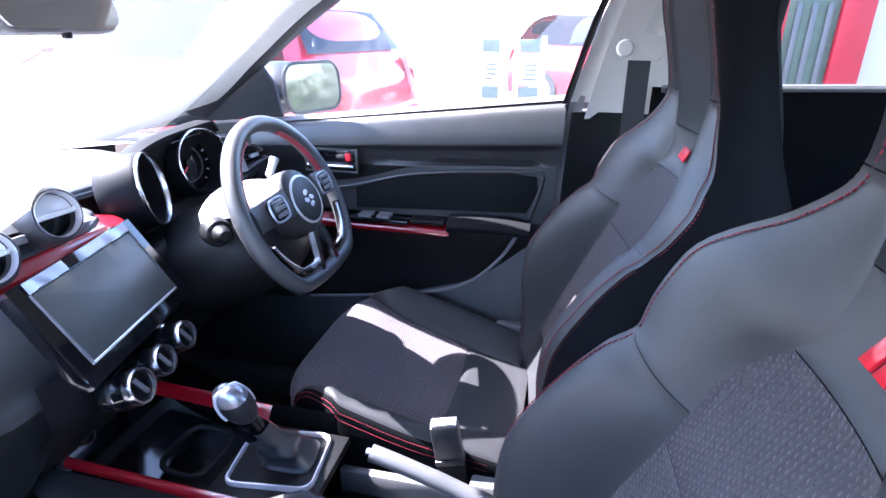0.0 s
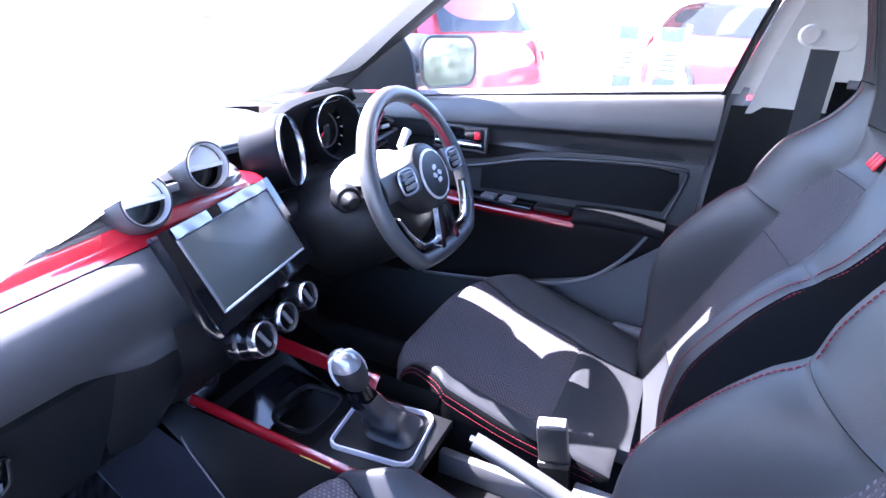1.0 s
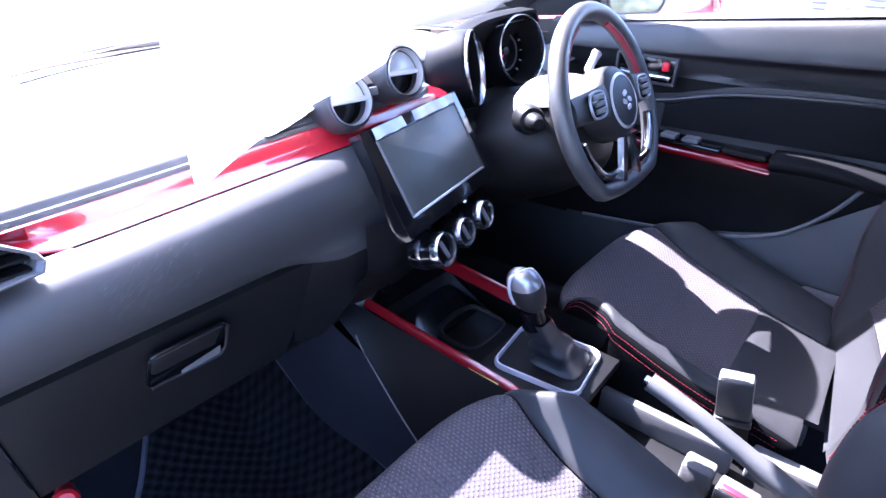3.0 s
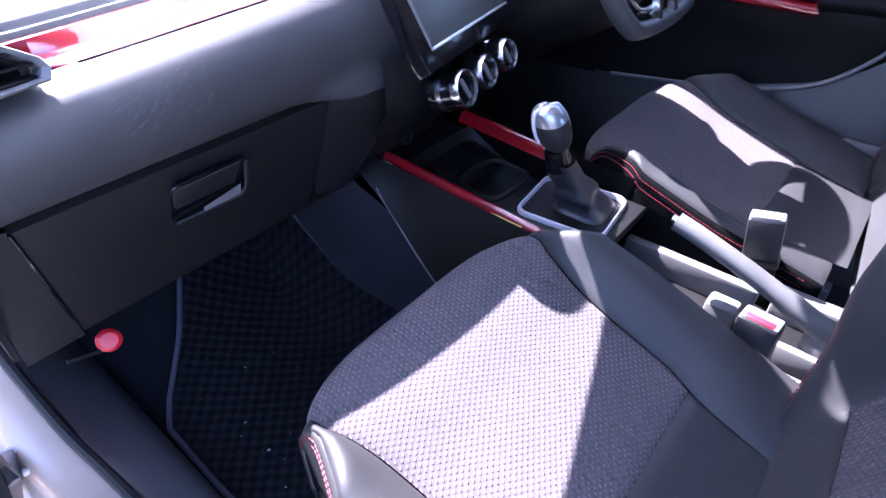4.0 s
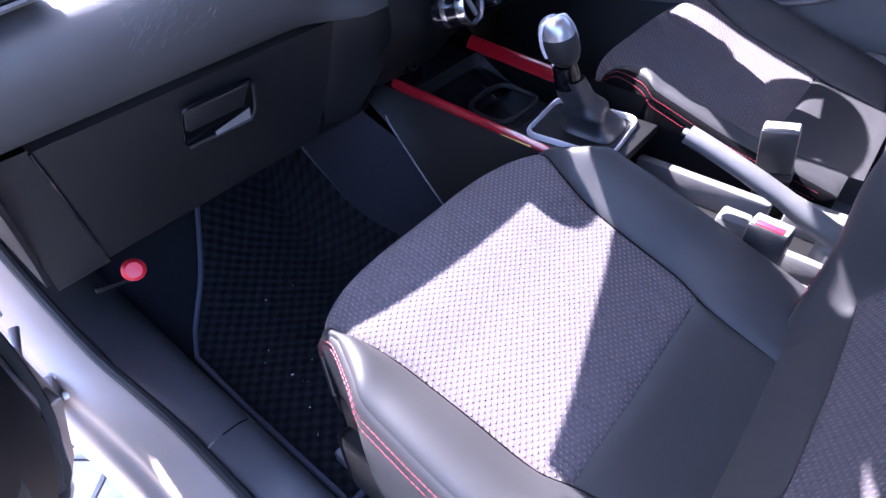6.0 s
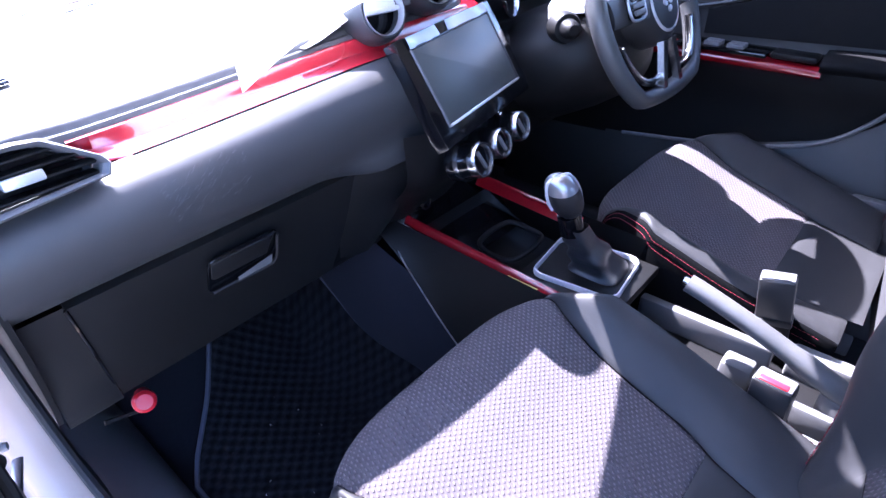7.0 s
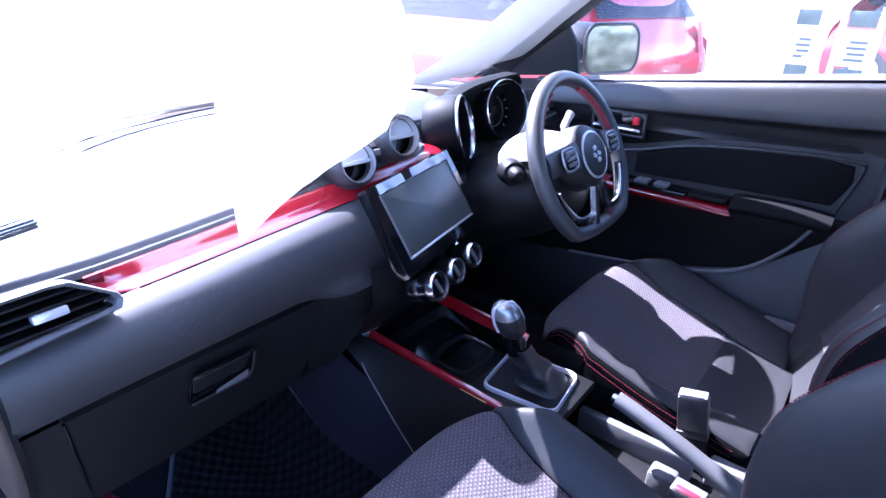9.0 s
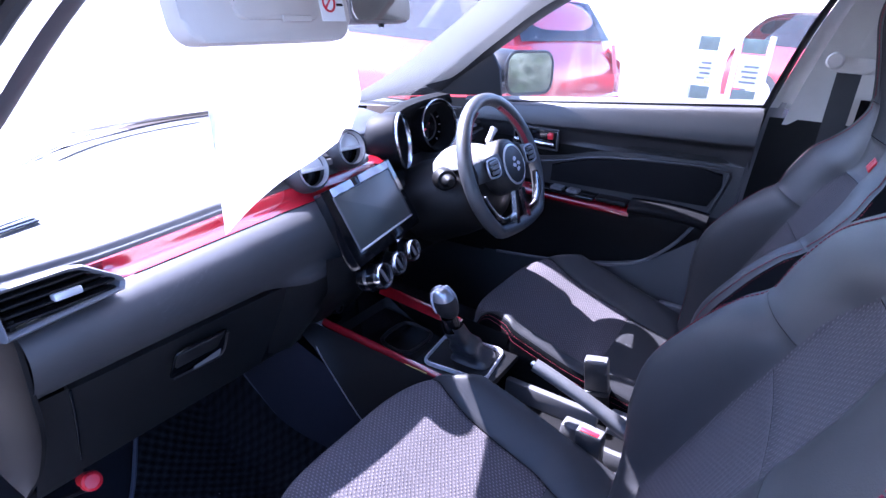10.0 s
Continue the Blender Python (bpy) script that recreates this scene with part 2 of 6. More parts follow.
# Lower-dash plastic, darker than the pad to paint in the shade below it.
SHADEDASHP = material("grained dash plastic darkened for shade", (0.0080, 0.0078, 0.0079), spec=0.75, rough=0.42, bump=0.35, bump_scale=1500)
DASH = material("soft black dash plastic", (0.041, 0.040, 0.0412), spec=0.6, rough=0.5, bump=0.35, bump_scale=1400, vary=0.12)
HOODM = material("matt black anti-glare plastic", (0.0045, 0.0045, 0.005), spec=0.12, rough=0.75, bump=0.3, bump_scale=1400)
CONEM = material("smooth blue-black plastic", (0.0035, 0.0035, 0.005), spec=0.14, rough=0.6, bump=0.1, bump_scale=1400)
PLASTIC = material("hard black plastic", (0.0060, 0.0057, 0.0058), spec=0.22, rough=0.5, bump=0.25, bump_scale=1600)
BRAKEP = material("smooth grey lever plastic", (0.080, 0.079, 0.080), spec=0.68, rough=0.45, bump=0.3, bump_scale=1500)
BUCKLEP = material("satin dark buckle plastic", (0.020, 0.020, 0.021), spec=0.6, rough=0.35, bump=0.1, bump_scale=1500)
GREYP = material("grey grained plastic", (0.124, 0.12, 0.124), spec=0.59, rough=0.5, bump=0.3, bump_scale=1500)
# Grey console plastic made paler to carry the sunlight on it.
SUNLITP = material("grey console plastic paled as if sunlit", (0.105, 0.103, 0.104), spec=0.5, rough=0.5, bump=0.3, bump_scale=1500)
GLOSSB = material("piano black plastic", (0.004, 0.004, 0.005), spec=0.5, rough=0.10, bump=0.0, coat=0.0)
REDTRIM = material("glossy red trim", (0.20, 0.003, 0.008), rough=0.22, bump=0.02, coat=1.0, vary=0.08)
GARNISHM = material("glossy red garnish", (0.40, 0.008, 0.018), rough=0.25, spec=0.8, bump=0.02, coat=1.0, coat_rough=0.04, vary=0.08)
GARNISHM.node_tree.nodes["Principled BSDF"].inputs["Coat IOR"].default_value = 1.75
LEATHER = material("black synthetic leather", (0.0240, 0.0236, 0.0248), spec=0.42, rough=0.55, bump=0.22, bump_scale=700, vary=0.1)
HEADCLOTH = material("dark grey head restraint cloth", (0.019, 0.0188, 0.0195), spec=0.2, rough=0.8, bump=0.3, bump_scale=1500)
# Near-black: the cabin's deep shade is put into this cloth's colour.
DIMCLOTH = material("black cloth darkened for shade", (0.003, 0.003, 0.0036), spec=0.06, rough=0.85, bump=0.3, bump_scale=1500)
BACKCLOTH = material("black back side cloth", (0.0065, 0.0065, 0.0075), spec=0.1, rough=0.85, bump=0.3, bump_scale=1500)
CLOTH = fabric("woven seat cloth", (0.058, 0.048, 0.053), (0.152, 0.125, 0.137), 0.0056)
CLOTH2 = fabric("ribbed seat cloth", (0.03, 0.025, 0.028), (0.094, 0.076, 0.084), 0.0056)
BOOTL = material("soft grey-black boot leather", (0.019, 0.019, 0.022), spec=0.8, rough=0.42, bump=0.4, bump_scale=700, vary=0.1)
INSERTP = material("black stitched vinyl", (0.0065, 0.0065, 0.0072), spec=0.12, rough=0.7, bump=0.3, bump_scale=900)
DOORP = material("black door plastic", (0.0150, 0.0145, 0.0152), spec=0.8, rough=0.42, bump=0.3, bump_scale=1500)
RIML = material("black rim leather", (0.046, 0.046, 0.047), spec=0.8, rough=0.40, bump=0.4, bump_scale=900, vary=0.1)
# Far paler than the lower shroud: sun on its top is put into colour.
SUNLITSHROUD = material("shroud plastic paled as if sunlit", (0.33, 0.33, 0.335), spec=0.68, rough=0.45, bump=0.3, bump_scale=1500)
THREAD = material("red thread", (0.16, 0.009, 0.021), rough=0.7, bump=0)
CARPET = material("black carpet", (0.0096, 0.0096, 0.0132), spec=0.12, rough=0.95, bump=0.9, bump_scale=500, vary=0.25, grain=200, sheen=0.03)
PIPECARPET = material("blue-grey carpet", (0.018, 0.018, 0.0255), spec=0.09, rough=0.95, bump=0.9, bump_scale=600, vary=0.2, grain=220, sheen=0.03)
MATC = material("ribbed floor mat", (0.0072, 0.0072, 0.009), spec=0.15, rough=0.95, bump=0.9, bump_scale=350, vary=0.3, grain=160)
PIPING = material("grey mat piping", (0.064, 0.066, 0.09), rough=0.8, bump=0.3)
CAPGREY = material("brushed grey metal", (0.352, 0.352, 0.376), rough=0.34, metal=0.85, bump=0.05, vary=0.06)
CHROME = material("satin chrome", (0.62, 0.63, 0.65), rough=0.22, metal=1.0, bump=0.05, vary=0.05)
SATIN = material("pale satin metal trim", (0.66, 0.65, 0.69), rough=0.35, metal=0.35, bump=0.03, vary=0.04)
SILVER = material("silver paint", (0.588, 0.588, 0.602), rough=0.32, metal=0.5, bump=0.03, vary=0.06)
PAINT = material("pearl body paint", (0.40, 0.315, 0.262), rough=0.45, metal=0.15, bump=0.0, coat=0.12, vary=0.04)
PILLARG = material("dark grey pillar plastic", (0.055, 0.056, 0.062), spec=0.4, rough=0.55, bump=0.3, bump_scale=1500)
RUBBER = material("door seal rubber", (0.0192, 0.0192, 0.0208), rough=0.65, bump=0.2)
HEADLINER = material("beige headliner cloth", (0.52, 0.50, 0.465), rough=0.9, bump=0.4, bump_scale=1200, vary=0.06)
VISOR = material("beige visor vinyl", (0.546, 0.494, 0.4485), rough=0.7, bump=0.3, bump_scale=900, vary=0.05)
SCREENM = material("dark display glass", (0.055, 0.060, 0.058), spec=0.51, rough=0.4, bump=0.0, coat=0.0, vary=0.05)
BELT = material("black belt webbing", (0.03, 0.03, 0.033), rough=0.7, bump=0.6, bump_scale=900)
def paper(name, color):
    """Thin paper that lets light through."""
    m = material(name, color, rough=0.6, bump=0.05, vary=0.02)
    n, l = m.node_tree.nodes, m.node_tree.links
    t, mix = n.new("ShaderNodeBsdfTranslucent"), n.new("ShaderNodeMixShader")
    t.inputs[0].default_value = (*color, 1)
    mix.inputs[0].default_value = 0.6
    l.new(n["Principled BSDF"].outputs[0], mix.inputs[1])
    l.new(t.outputs[0], mix.inputs[2])
    l.new(mix.outputs[0], n["Material Output"].inputs[0])
    return m


PAPER = paper("white printed sheet", (0.80, 0.80, 0.82))
PRINT = paper("pale blue print", (0.75, 0.79, 0.82))
WHITEP = material("white printed sheet", (0.80, 0.80, 0.80), rough=0.6, bump=0.05, vary=0.02)
REDKNOB = material("red plastic cap", (0.578, 0.0136, 0.0272), rough=0.35, bump=0.0)
CARRED = material("red car paint", (0.42, 0.01, 0.02), rough=0.2, coat=1.0, bump=0, vary=0.04)
SILLP = material("blue-grey scuff plastic", (0.050, 0.051, 0.056), spec=1.0, rough=0.34, bump=0.3, bump_scale=1500)
SAND = material("joint sand", (0.15, 0.146, 0.138), rough=0.95, bump=0.6, bump_scale=300, vary=0.3, grain=120)
JOINT = material("dark joint sand", (0.06, 0.057, 0.05), rough=0.95, bump=0.6, bump_scale=300, vary=0.3, grain=120)
CONCRETE = material("pale paving", (0.36, 0.35, 0.335), rough=0.85, bump=0.8, bump_scale=60, vary=0.2, grain=30)
WALLW = material("white painted wall", (0.75, 0.75, 0.73), rough=0.8, bump=0.3, bump_scale=80, vary=0.06)
TYRE = material("tyre rubber", (0.015, 0.015, 0.016), rough=0.8, bump=0.4)
GLASS = glass("clear window glass", (0.90, 0.93, 0.92), 0.03)
SCREENGLASS = glass("hazy windscreen glass", (0.88, 0.91, 0.90), 0.03)
TINTGLASS = glass("privacy glass", (0.58, 0.60, 0.59))
DARKGLASS = glass("dark tinted glass", (0.10, 0.11, 0.11))
FILLWALL = material("grey render", (0.34, 0.335, 0.32), rough=0.9, bump=0.5, bump_scale=40, vary=0.15)
CREAM = material("cream painted wall", (0.55, 0.52, 0.44), rough=0.8, bump=0.3, bump_scale=60, vary=0.08)
POSTRED = material("red painted post", (0.4, 0.015, 0.03), rough=0.45, bump=0.1, vary=0.1)
PANELGREEN = material("dark green board", (0.10, 0.13, 0.10), rough=0.6, bump=0.2, vary=0.3)
YELLOW = material("yellow sticker", (0.715, 0.546, 0.156), rough=0.5, bump=0)
HUBP = material("matt black airbag cover", (0.011, 0.0105, 0.011), spec=0.5, rough=0.5, bump=0.3, bump_scale=1500)
PODM = material("satin mid-grey plastic", (0.045, 0.044, 0.045), spec=0.6, rough=0.42, bump=0.25, bump_scale=1500)
DARKGREY = material("dark grey plastic", (0.0323, 0.03002, 0.02983), spec=0.59, rough=0.48, bump=0.3, bump_scale=1500)
MIRRORM = material("mirror face", (0.30, 0.315, 0.31), rough=0.02, metal=1.0, bump=0, vary=0.0)


def cells(m, size):
    """Adds a waffle of small square cells to a material."""
    n, l = m.node_tree.nodes, m.node_tree.links
    b = n["Principled BSDF"]
    tc, sep = n.new("ShaderNodeTexCoord"), n.new("ShaderNodeSeparateXYZ")
    l.new(tc.outputs["Object"], sep.inputs[0])
    waves = []
    for axis in (0, 1):
        a, s = n.new("ShaderNodeMath"), n.new("ShaderNodeMath")
        a.operation, s.operation = "MULTIPLY", "SINE"
        a.inputs[1].default_value = math.pi / size
        l.new(sep.outputs[axis], a.inputs[0])
        l.new(a.outputs[0], s.inputs[0])
        waves.append(s)
    p = n.new("ShaderNodeMath")
    p.operation = "MULTIPLY"
    l.new(waves[0].outputs[0], p.inputs[0])
    l.new(waves[1].outputs[0], p.inputs[1])
    r = n.new("ShaderNodeMapRange")
    r.inputs["From Min"].default_value, r.inputs["From Max"].default_value = -0.6, 0.6
    r.inputs["To Min"].default_value, r.inputs["To Max"].default_value = 0.45, 1.65
    l.new(p.outputs[0], r.inputs["Value"])
    old = b.inputs["Base Color"].links[0].from_socket
    mix = n.new("ShaderNodeMix")
    mix.data_type, mix.blend_type = "RGBA", "MULTIPLY"
    mix.inputs["Factor"].default_value = 1.0
    l.new(old, mix.inputs["A"])
    l.new(r.outputs[0], mix.inputs["B"])
    l.new(mix.outputs["Result"], b.inputs["Base Color"])
    bp = n.new("ShaderNodeBump")
    bp.inputs["Strength"].default_value, bp.inputs["Distance"].default_value = 0.8, 0.003
    l.new(p.outputs[0], bp.inputs["Height"])
    l.new(b.inputs["Normal"].links[0].from_socket, bp.inputs["Normal"])
    l.new(bp.outputs[0], b.inputs["Normal"])


cells(MATC, 0.0135)


# ---- car body: floor, sills, pillars, roof, glass ----
def sheet(P, nu, nv, t=0.0):
    bm = grid(P, nu, nv)
    return thick(bm, t) if t else bm


def section_run(profile, x0, x1, nx=2, bend=None):
    """A profile of (y, z) points carried along x; bend(x, y, z) may shape it."""
    pts = smooth_path([(0, y, z) for y, z in profile], 5)

    def P(u, v):
        p = pts[round(v * (len(pts) - 1))]
        x = x0 + (x1 - x0) * u
        return bend(x, p.y, p.z) if bend else Vector((x, p.y, p.z))
    return grid(P, nx, len(pts) - 1)


floor = thing("floor", (0.04, 0.3, 0.18), "black carpeted car floor with rising toe board", "car floor", kind="structure")
part("carpet", thick(section_run([(-1.0, 0.195), (-0.3, 0.195), (0.3, 0.195), (0.55, 0.198), (0.75, 0.23), (0.95, 0.32), (1.08, 0.44), (1.12, 0.60)], -0.60, 0.70, 12), -0.02), CARPET, floor)
# tunnel carpet in the footwell
def tunnel(u, v):
    return Vector((lin_table([(0, -0.132), (0.12, -0.126), (0.5, -0.121), (1, -0.112)], u) + 0.003 * math.sin(v * 9), 0.10 + 0.95 * v, 0.20 + 0.10 * max(0, v - 0.6) + 0.35 * u))


part("tunnel_carpet", grid(lambda u, v: tunnel(min(1.0, 0.55 + 0.9 * v) * u, v) + Vector((-0.012 * math.sin(math.pi * u) ** 0.5, 0, 0)), 10, 16), PIPECARPET, floor, "dark blue-grey carpet on the tunnel side")

body = thing("car_body", (0.04, 0.2, 0.12), "pearl-silver car body shell with open door aperture", "car body", kind="structure")
SILL_TRIM = smooth_path([(0.600, 0.205, 0), (0.604, 0.262, 0), (0.622, 0.286, 0), (0.672, 0.292, 0), (0.682, 0.284, 0)], 4)
SILL = smooth_path([(0.676, 0.270, 0), (0.690, 0.288, 0), (0.712, 0.282, 0), (0.728, 0.262, 0), (0.738, 0.240, 0), (0.756, 0.236, 0), (0.772, 0.215, 0), (0.790, 0.16, 0), (0.780, 0.10, 0)], 4)
FLARE = [(0.40, 0.0), (0.52, 0.010), (0.62, 0.024), (0.70, 0.030), (0.78, 0.033), (0.90, 0.035)]
RISE = [(0.48, 0.0), (0.62, 0.022), (0.70, 0.070), (0.76, 0.150), (0.80, 0.270), (0.90, 0.42)]


def sill_trim(side, y, k):
    """The scuff trim, which on the near side flares out and climbs the hinge post."""
    p = SILL_TRIM[k]
    out = max(0.0, (p.x - 0.604) / 0.078) if side < 0 else 0.0
    return Vector((0.04 + side * (p.x + lerp_table(FLARE, y) * out), y, p.y + lerp_table(RISE, y) * out ** 1.5))


for side in (-1, 1):
    for y0, y1 in ((-0.45, 0.379), (0.382, 0.90)):
        part("sill_trim", grid(lambda u, v: sill_trim(side, y0 + (y1 - y0) * v, round(u * 16)), 16, 22), SILLP, body, "blue-grey plastic scuff trim")
part("sill", grid(lambda u, v: Vector((0.04 + SILL[round(u * 32)].x, -0.45 + 1.55 * v, SILL[round(u * 32)].y)), 32, 12), PAINT, body)
# near sill running up into the hinge post: one pressing swept round the door opening
RIM_PATH = smooth_path([(-0.655, -0.45, 0.300), (-0.655, 0.10, 0.298), (-0.656, 0.40, 0.300), (-0.663, 0.52, 0.306), (-0.674, 0.62, 0.328), (-0.679, 0.70, 0.374), (-0.682, 0.765, 0.45), (-0.685, 0.80, 0.58), (-0.702, 0.795, 0.72), (-0.728, 0.745, 0.83)], 6)
RIM_PROF = smooth_path([(-0.015, 0.030, 0), (-0.003, 0.012, 0), (0.016, 0.014, 0), (0.034, 0.021, 0), (0.054, 0.034, 0), (0.062, 0.050, 0), (0.082, 0.058, 0), (0.100, 0.11, 0), (0.092, 0.18, 0)], 4)


def aperture(u, v):
    k = round(v * (len(RIM_PATH) - 1))
    p, q = RIM_PATH[max(k - 1, 0)], RIM_PATH[min(k + 1, len(RIM_PATH) - 1)]
    d = (q - p).normalized()
    out = Vector((0, d.z, -d.y)).normalized()
    w = RIM_PROF[round(u * (len(RIM_PROF) - 1))]
    return RIM_PATH[k] + Vector((-w.x, 0, 0)) + out * w.y


part("sill", grid(aperture, len(RIM_PROF) - 1, len(RIM_PATH) - 1), PAINT, body, "pearl-silver sill and hinge post")
SEAL = [(-0.648, -0.42, 0.297), (-0.648, 0.10, 0.295), (-0.649, 0.40, 0.297), (-0.656, 0.52, 0.303), (-0.667, 0.62, 0.325), (-0.672, 0.70, 0.372), (-0.675, 0.762, 0.45), (-0.678, 0.797, 0.58), (-0.695, 0.792, 0.72), (-0.722, 0.745, 0.83)]
SEAL_UP = [(-0.722, 0.745, 0.83), (-0.736, 0.60, 0.955), (-0.696, 0.42, 1.110), (-0.650, 0.25, 1.265), (-0.60, 0.08, 1.375), (-0.565, -0.10, 1.41), (-0.555, -0.40, 1.415)]
part("door_seal", tube(smooth_path(SEAL + SEAL_UP[1:], 6), 0.0085, 8), RUBBER, body, "black rubber door seal")


def strip3(path, across, t, n=6):
    """A band along path, its width and lie given by an across vector for each point, rounded over its width."""
    pp = smooth_path(path, n)
    aa = smooth_path(across, n)
    m = len(pp)

    def P(u, v):
        i = round(v * (m - 1))
        a = aa[i]
        nrm = a.cross((pp[min(i + 1, m - 1)] - pp[max(i - 1, 0)])).normalized()
        s = 2 * u - 1
        return pp[i] + a * s + nrm * t * (1 - s * s)
    return grid(P, 8, m - 1)


# near-side A pillar: inner lining, outer painted return
NEAR_A = [(-0.760, 0.80, 0.800), (-0.715, 0.60, 0.935), (-0.668, 0.42, 1.095), (-0.622, 0.24, 1.262), (-0.575, 0.08, 1.372), (-0.53, -0.08, 1.41)]
ACROSS = Vector((0.034, 0.016, 0.020)).normalized()
part("pillar_lining", strip3([Vector(p) + ACROSS * 0.036 for p in NEAR_A], [ACROSS * 0.0075] * 6, 0.004), VISOR, body, "grey-beige pillar lining")
part("pillar_seal", strip3([Vector(p) + ACROSS * 0.007 + Vector((-0.003, -0.006, 0.0)) for p in NEAR_A], [ACROSS * 0.0225] * 6, 0.010), PILLARG, body, "dark grey pillar trim strip")
part("door_frame", strip3([(-0.800, 0.78, 0.84), (-0.762, 0.60, 0.965), (-0.722, 0.42, 1.118), (-0.675, 0.25, 1.272), (-0.62, 0.08, 1.385), (-0.59, -0.10, 1.42), (-0.580, -0.40, 1.425)], [(0.026, 0.012, 0.012)] * 7, 0.014), PAINT, body, "body-coloured door aperture flange")
part("pillar_outer", strip3([(-0.84, 0.80, 0.86), (-0.80, 0.62, 0.985), (-0.765, 0.45, 1.12), (-0.72, 0.27, 1.28), (-0.655, 0.10, 1.395)], [(0.022, 0.010, 0.012)] * 5, 0.02), PAINT, body)
# far-side A pillar lining
part("pillar_lining", strip3([(0.645, 0.945, 0.97), (0.645, 0.735, 1.068), (0.624, 0.565, 1.188), (0.594, 0.375, 1.318), (0.56, 0.13, 1.42)], [(-0.07, 0.050, -0.01), (-0.060, 0.045, 0.022), (-0.056, 0.040, 0.023), (-0.056, 0.040, 0.023), (-0.07, 0.03, 0.02)], -0.014), HEADLINER, body, "pale grey pillar lining")
part("door_frame", strip3([(0.70, 0.74, 1.02), (0.695, 0.56, 1.155), (0.665, 0.36, 1.29), (0.63, 0.14, 1.395), (0.61, -0.1, 1.43)], [(-0.030, 0.02, 0.014)] * 5, -0.008), RUBBER, body, "black window frame")
# B pillars
part("pillar_lining", strip3([(0.704, -0.372, 1.05), (0.695, -0.395, 1.14), (0.675, -0.425, 1.24), (0.625, -0.480, 1.40)], [(0.0, -0.110, 0.0), (0.0, -0.112, -0.01), (0.0, -0.115, -0.015), (0.0, -0.12, -0.02)], -0.025), HEADLINER, body, "pale grey upper pillar lining")
part("pillar_lining", strip3([(0.690, -0.345, 0.30), (0.692, -0.335, 0.75), (0.694, -0.345, 1.065)], [(0, -0.112, 0.0), (0, -0.112, 0.0), (0.0, -0.112, 0.0)], -0.025), PLASTIC, body, "black lower pillar lining")
part("pillar_lining", strip3([(-0.62, -0.50, 0.30), (-0.622, -0.49, 0.75), (-0.62, -0.50, 1.06), (-0.59, -0.52, 1.24), (-0.54, -0.55, 1.40)], [(0, -0.09, 0.0)] * 5, 0.025), GREYP, body)
# roof lining and rear
part("roof_lining", grid(lambda u, v: Vector((0.04 + (u - 0.5) * 1.16, 0.13 + 0.33 * (1 - (2 * u - 1) ** 2) * (1 - v) - 1.87 * v, 1.438 - 0.045 * (2 * u - 1) ** 2 + 0.03 * math.sin(v * 2.4) - 0.09 * (1 - v) ** 6)), 16, 20), HEADLINER, body, "pale roof lining")
part("roof", thick(grid(lambda u, v: Vector((0.04 + (u - 0.5) * 1.24, 0.15 + 0.335 * (1 - (2 * u - 1) ** 2) * (1 - v) - 2.01 * v, 1.452 - 0.055 * (2 * u - 1) ** 2 + 0.03 * math.sin(v * 2.4) - 0.085 * (1 - v) ** 6)), 16, 20), 0.01), PAINT, body)
# Far lining uses the darkened cloth, so rear-cabin shade sits in its colour.
part("rear_side_lining", grid(lambda u, v: Vector((0.705 + 0.01 * math.sin(3 * v), -0.40 - 1.3 * u, 0.25 + (0.875 + 0.02 * u) * v)), 10, 8), DIMCLOTH, body, "black rear door lining")
part("rear_side_lining", grid(lambda u, v: Vector((-0.63, -0.56 - 1.2 * u, 0.25 + 0.8 * v)), 10, 8), PLASTIC, body)
part("rear_wall", grid(lambda u, v: Vector((-0.65 + 1.4 * u, -1.75 + 0.1 * v, 0.2 + 0.85 * v)), 8, 8), PLASTIC, body)
part("rear_pillar", strip3([(0.70, -1.45, 1.06), (0.66, -1.40, 1.2), (0.60, -1.32, 1.42)], [(0, -0.10, 0)] * 3, -0.02), HEADLINER, body)
part("rear_sill_rail", tube(smooth_path([(0.70, -0.42, 1.122), (0.70, -0.9, 1.138), (0.70, -1.45, 1.148)], 5), 0.008, 8), GREYP, body)
part("bonnet", thick(grid(lambda u, v: Vector((0.04 + (u - 0.5) * (1.46 - 0.16 * v), 1.09 + 0.86 * v, 0.945 + 0.02 * math.cos((u - 0.5) * 3) - 0.20 * v ** 1.7 - 0.05 * abs(2 * u - 1) ** 3)), 16, 14), 0.01), PAINT, body)
FEN = smooth_path([(-0.665, 0.960, 0), (-0.715, 0.945, 0), (-0.765, 0.905, 0), (-0.800, 0.83, 0), (-0.812, 0.62, 0), (-0.805, 0.30, 0)], 5)
part("front_fender", grid(lambda u, v: Vector((FEN[round(u * 25)].x, 0.80 + 1.1 * v, FEN[round(u * 25)].y - 0.18 * v * v * (1 - 0.4 * u))), 25, 14), PAINT, body)
part("front_fender", grid(lambda u, v: Vector((0.08 - FEN[round(u * 25)].x, 0.80 + 1.1 * v, FEN[round(u * 25)].y - 0.18 * v * v * (1 - 0.4 * u))), 25, 14), PAINT, body)
part("firewall", grid(lambda u, v: Vector((-0.66 + 1.4 * u, 1.16 - 0.12 * v, 0.2 + 0.74 * v)), 6, 6), PLASTIC, body)

windscreen = thing("windscreen", (0.04, 0.95, 0.96), "clear raked windscreen glass above the dashboard", "windscreen", kind="structure")


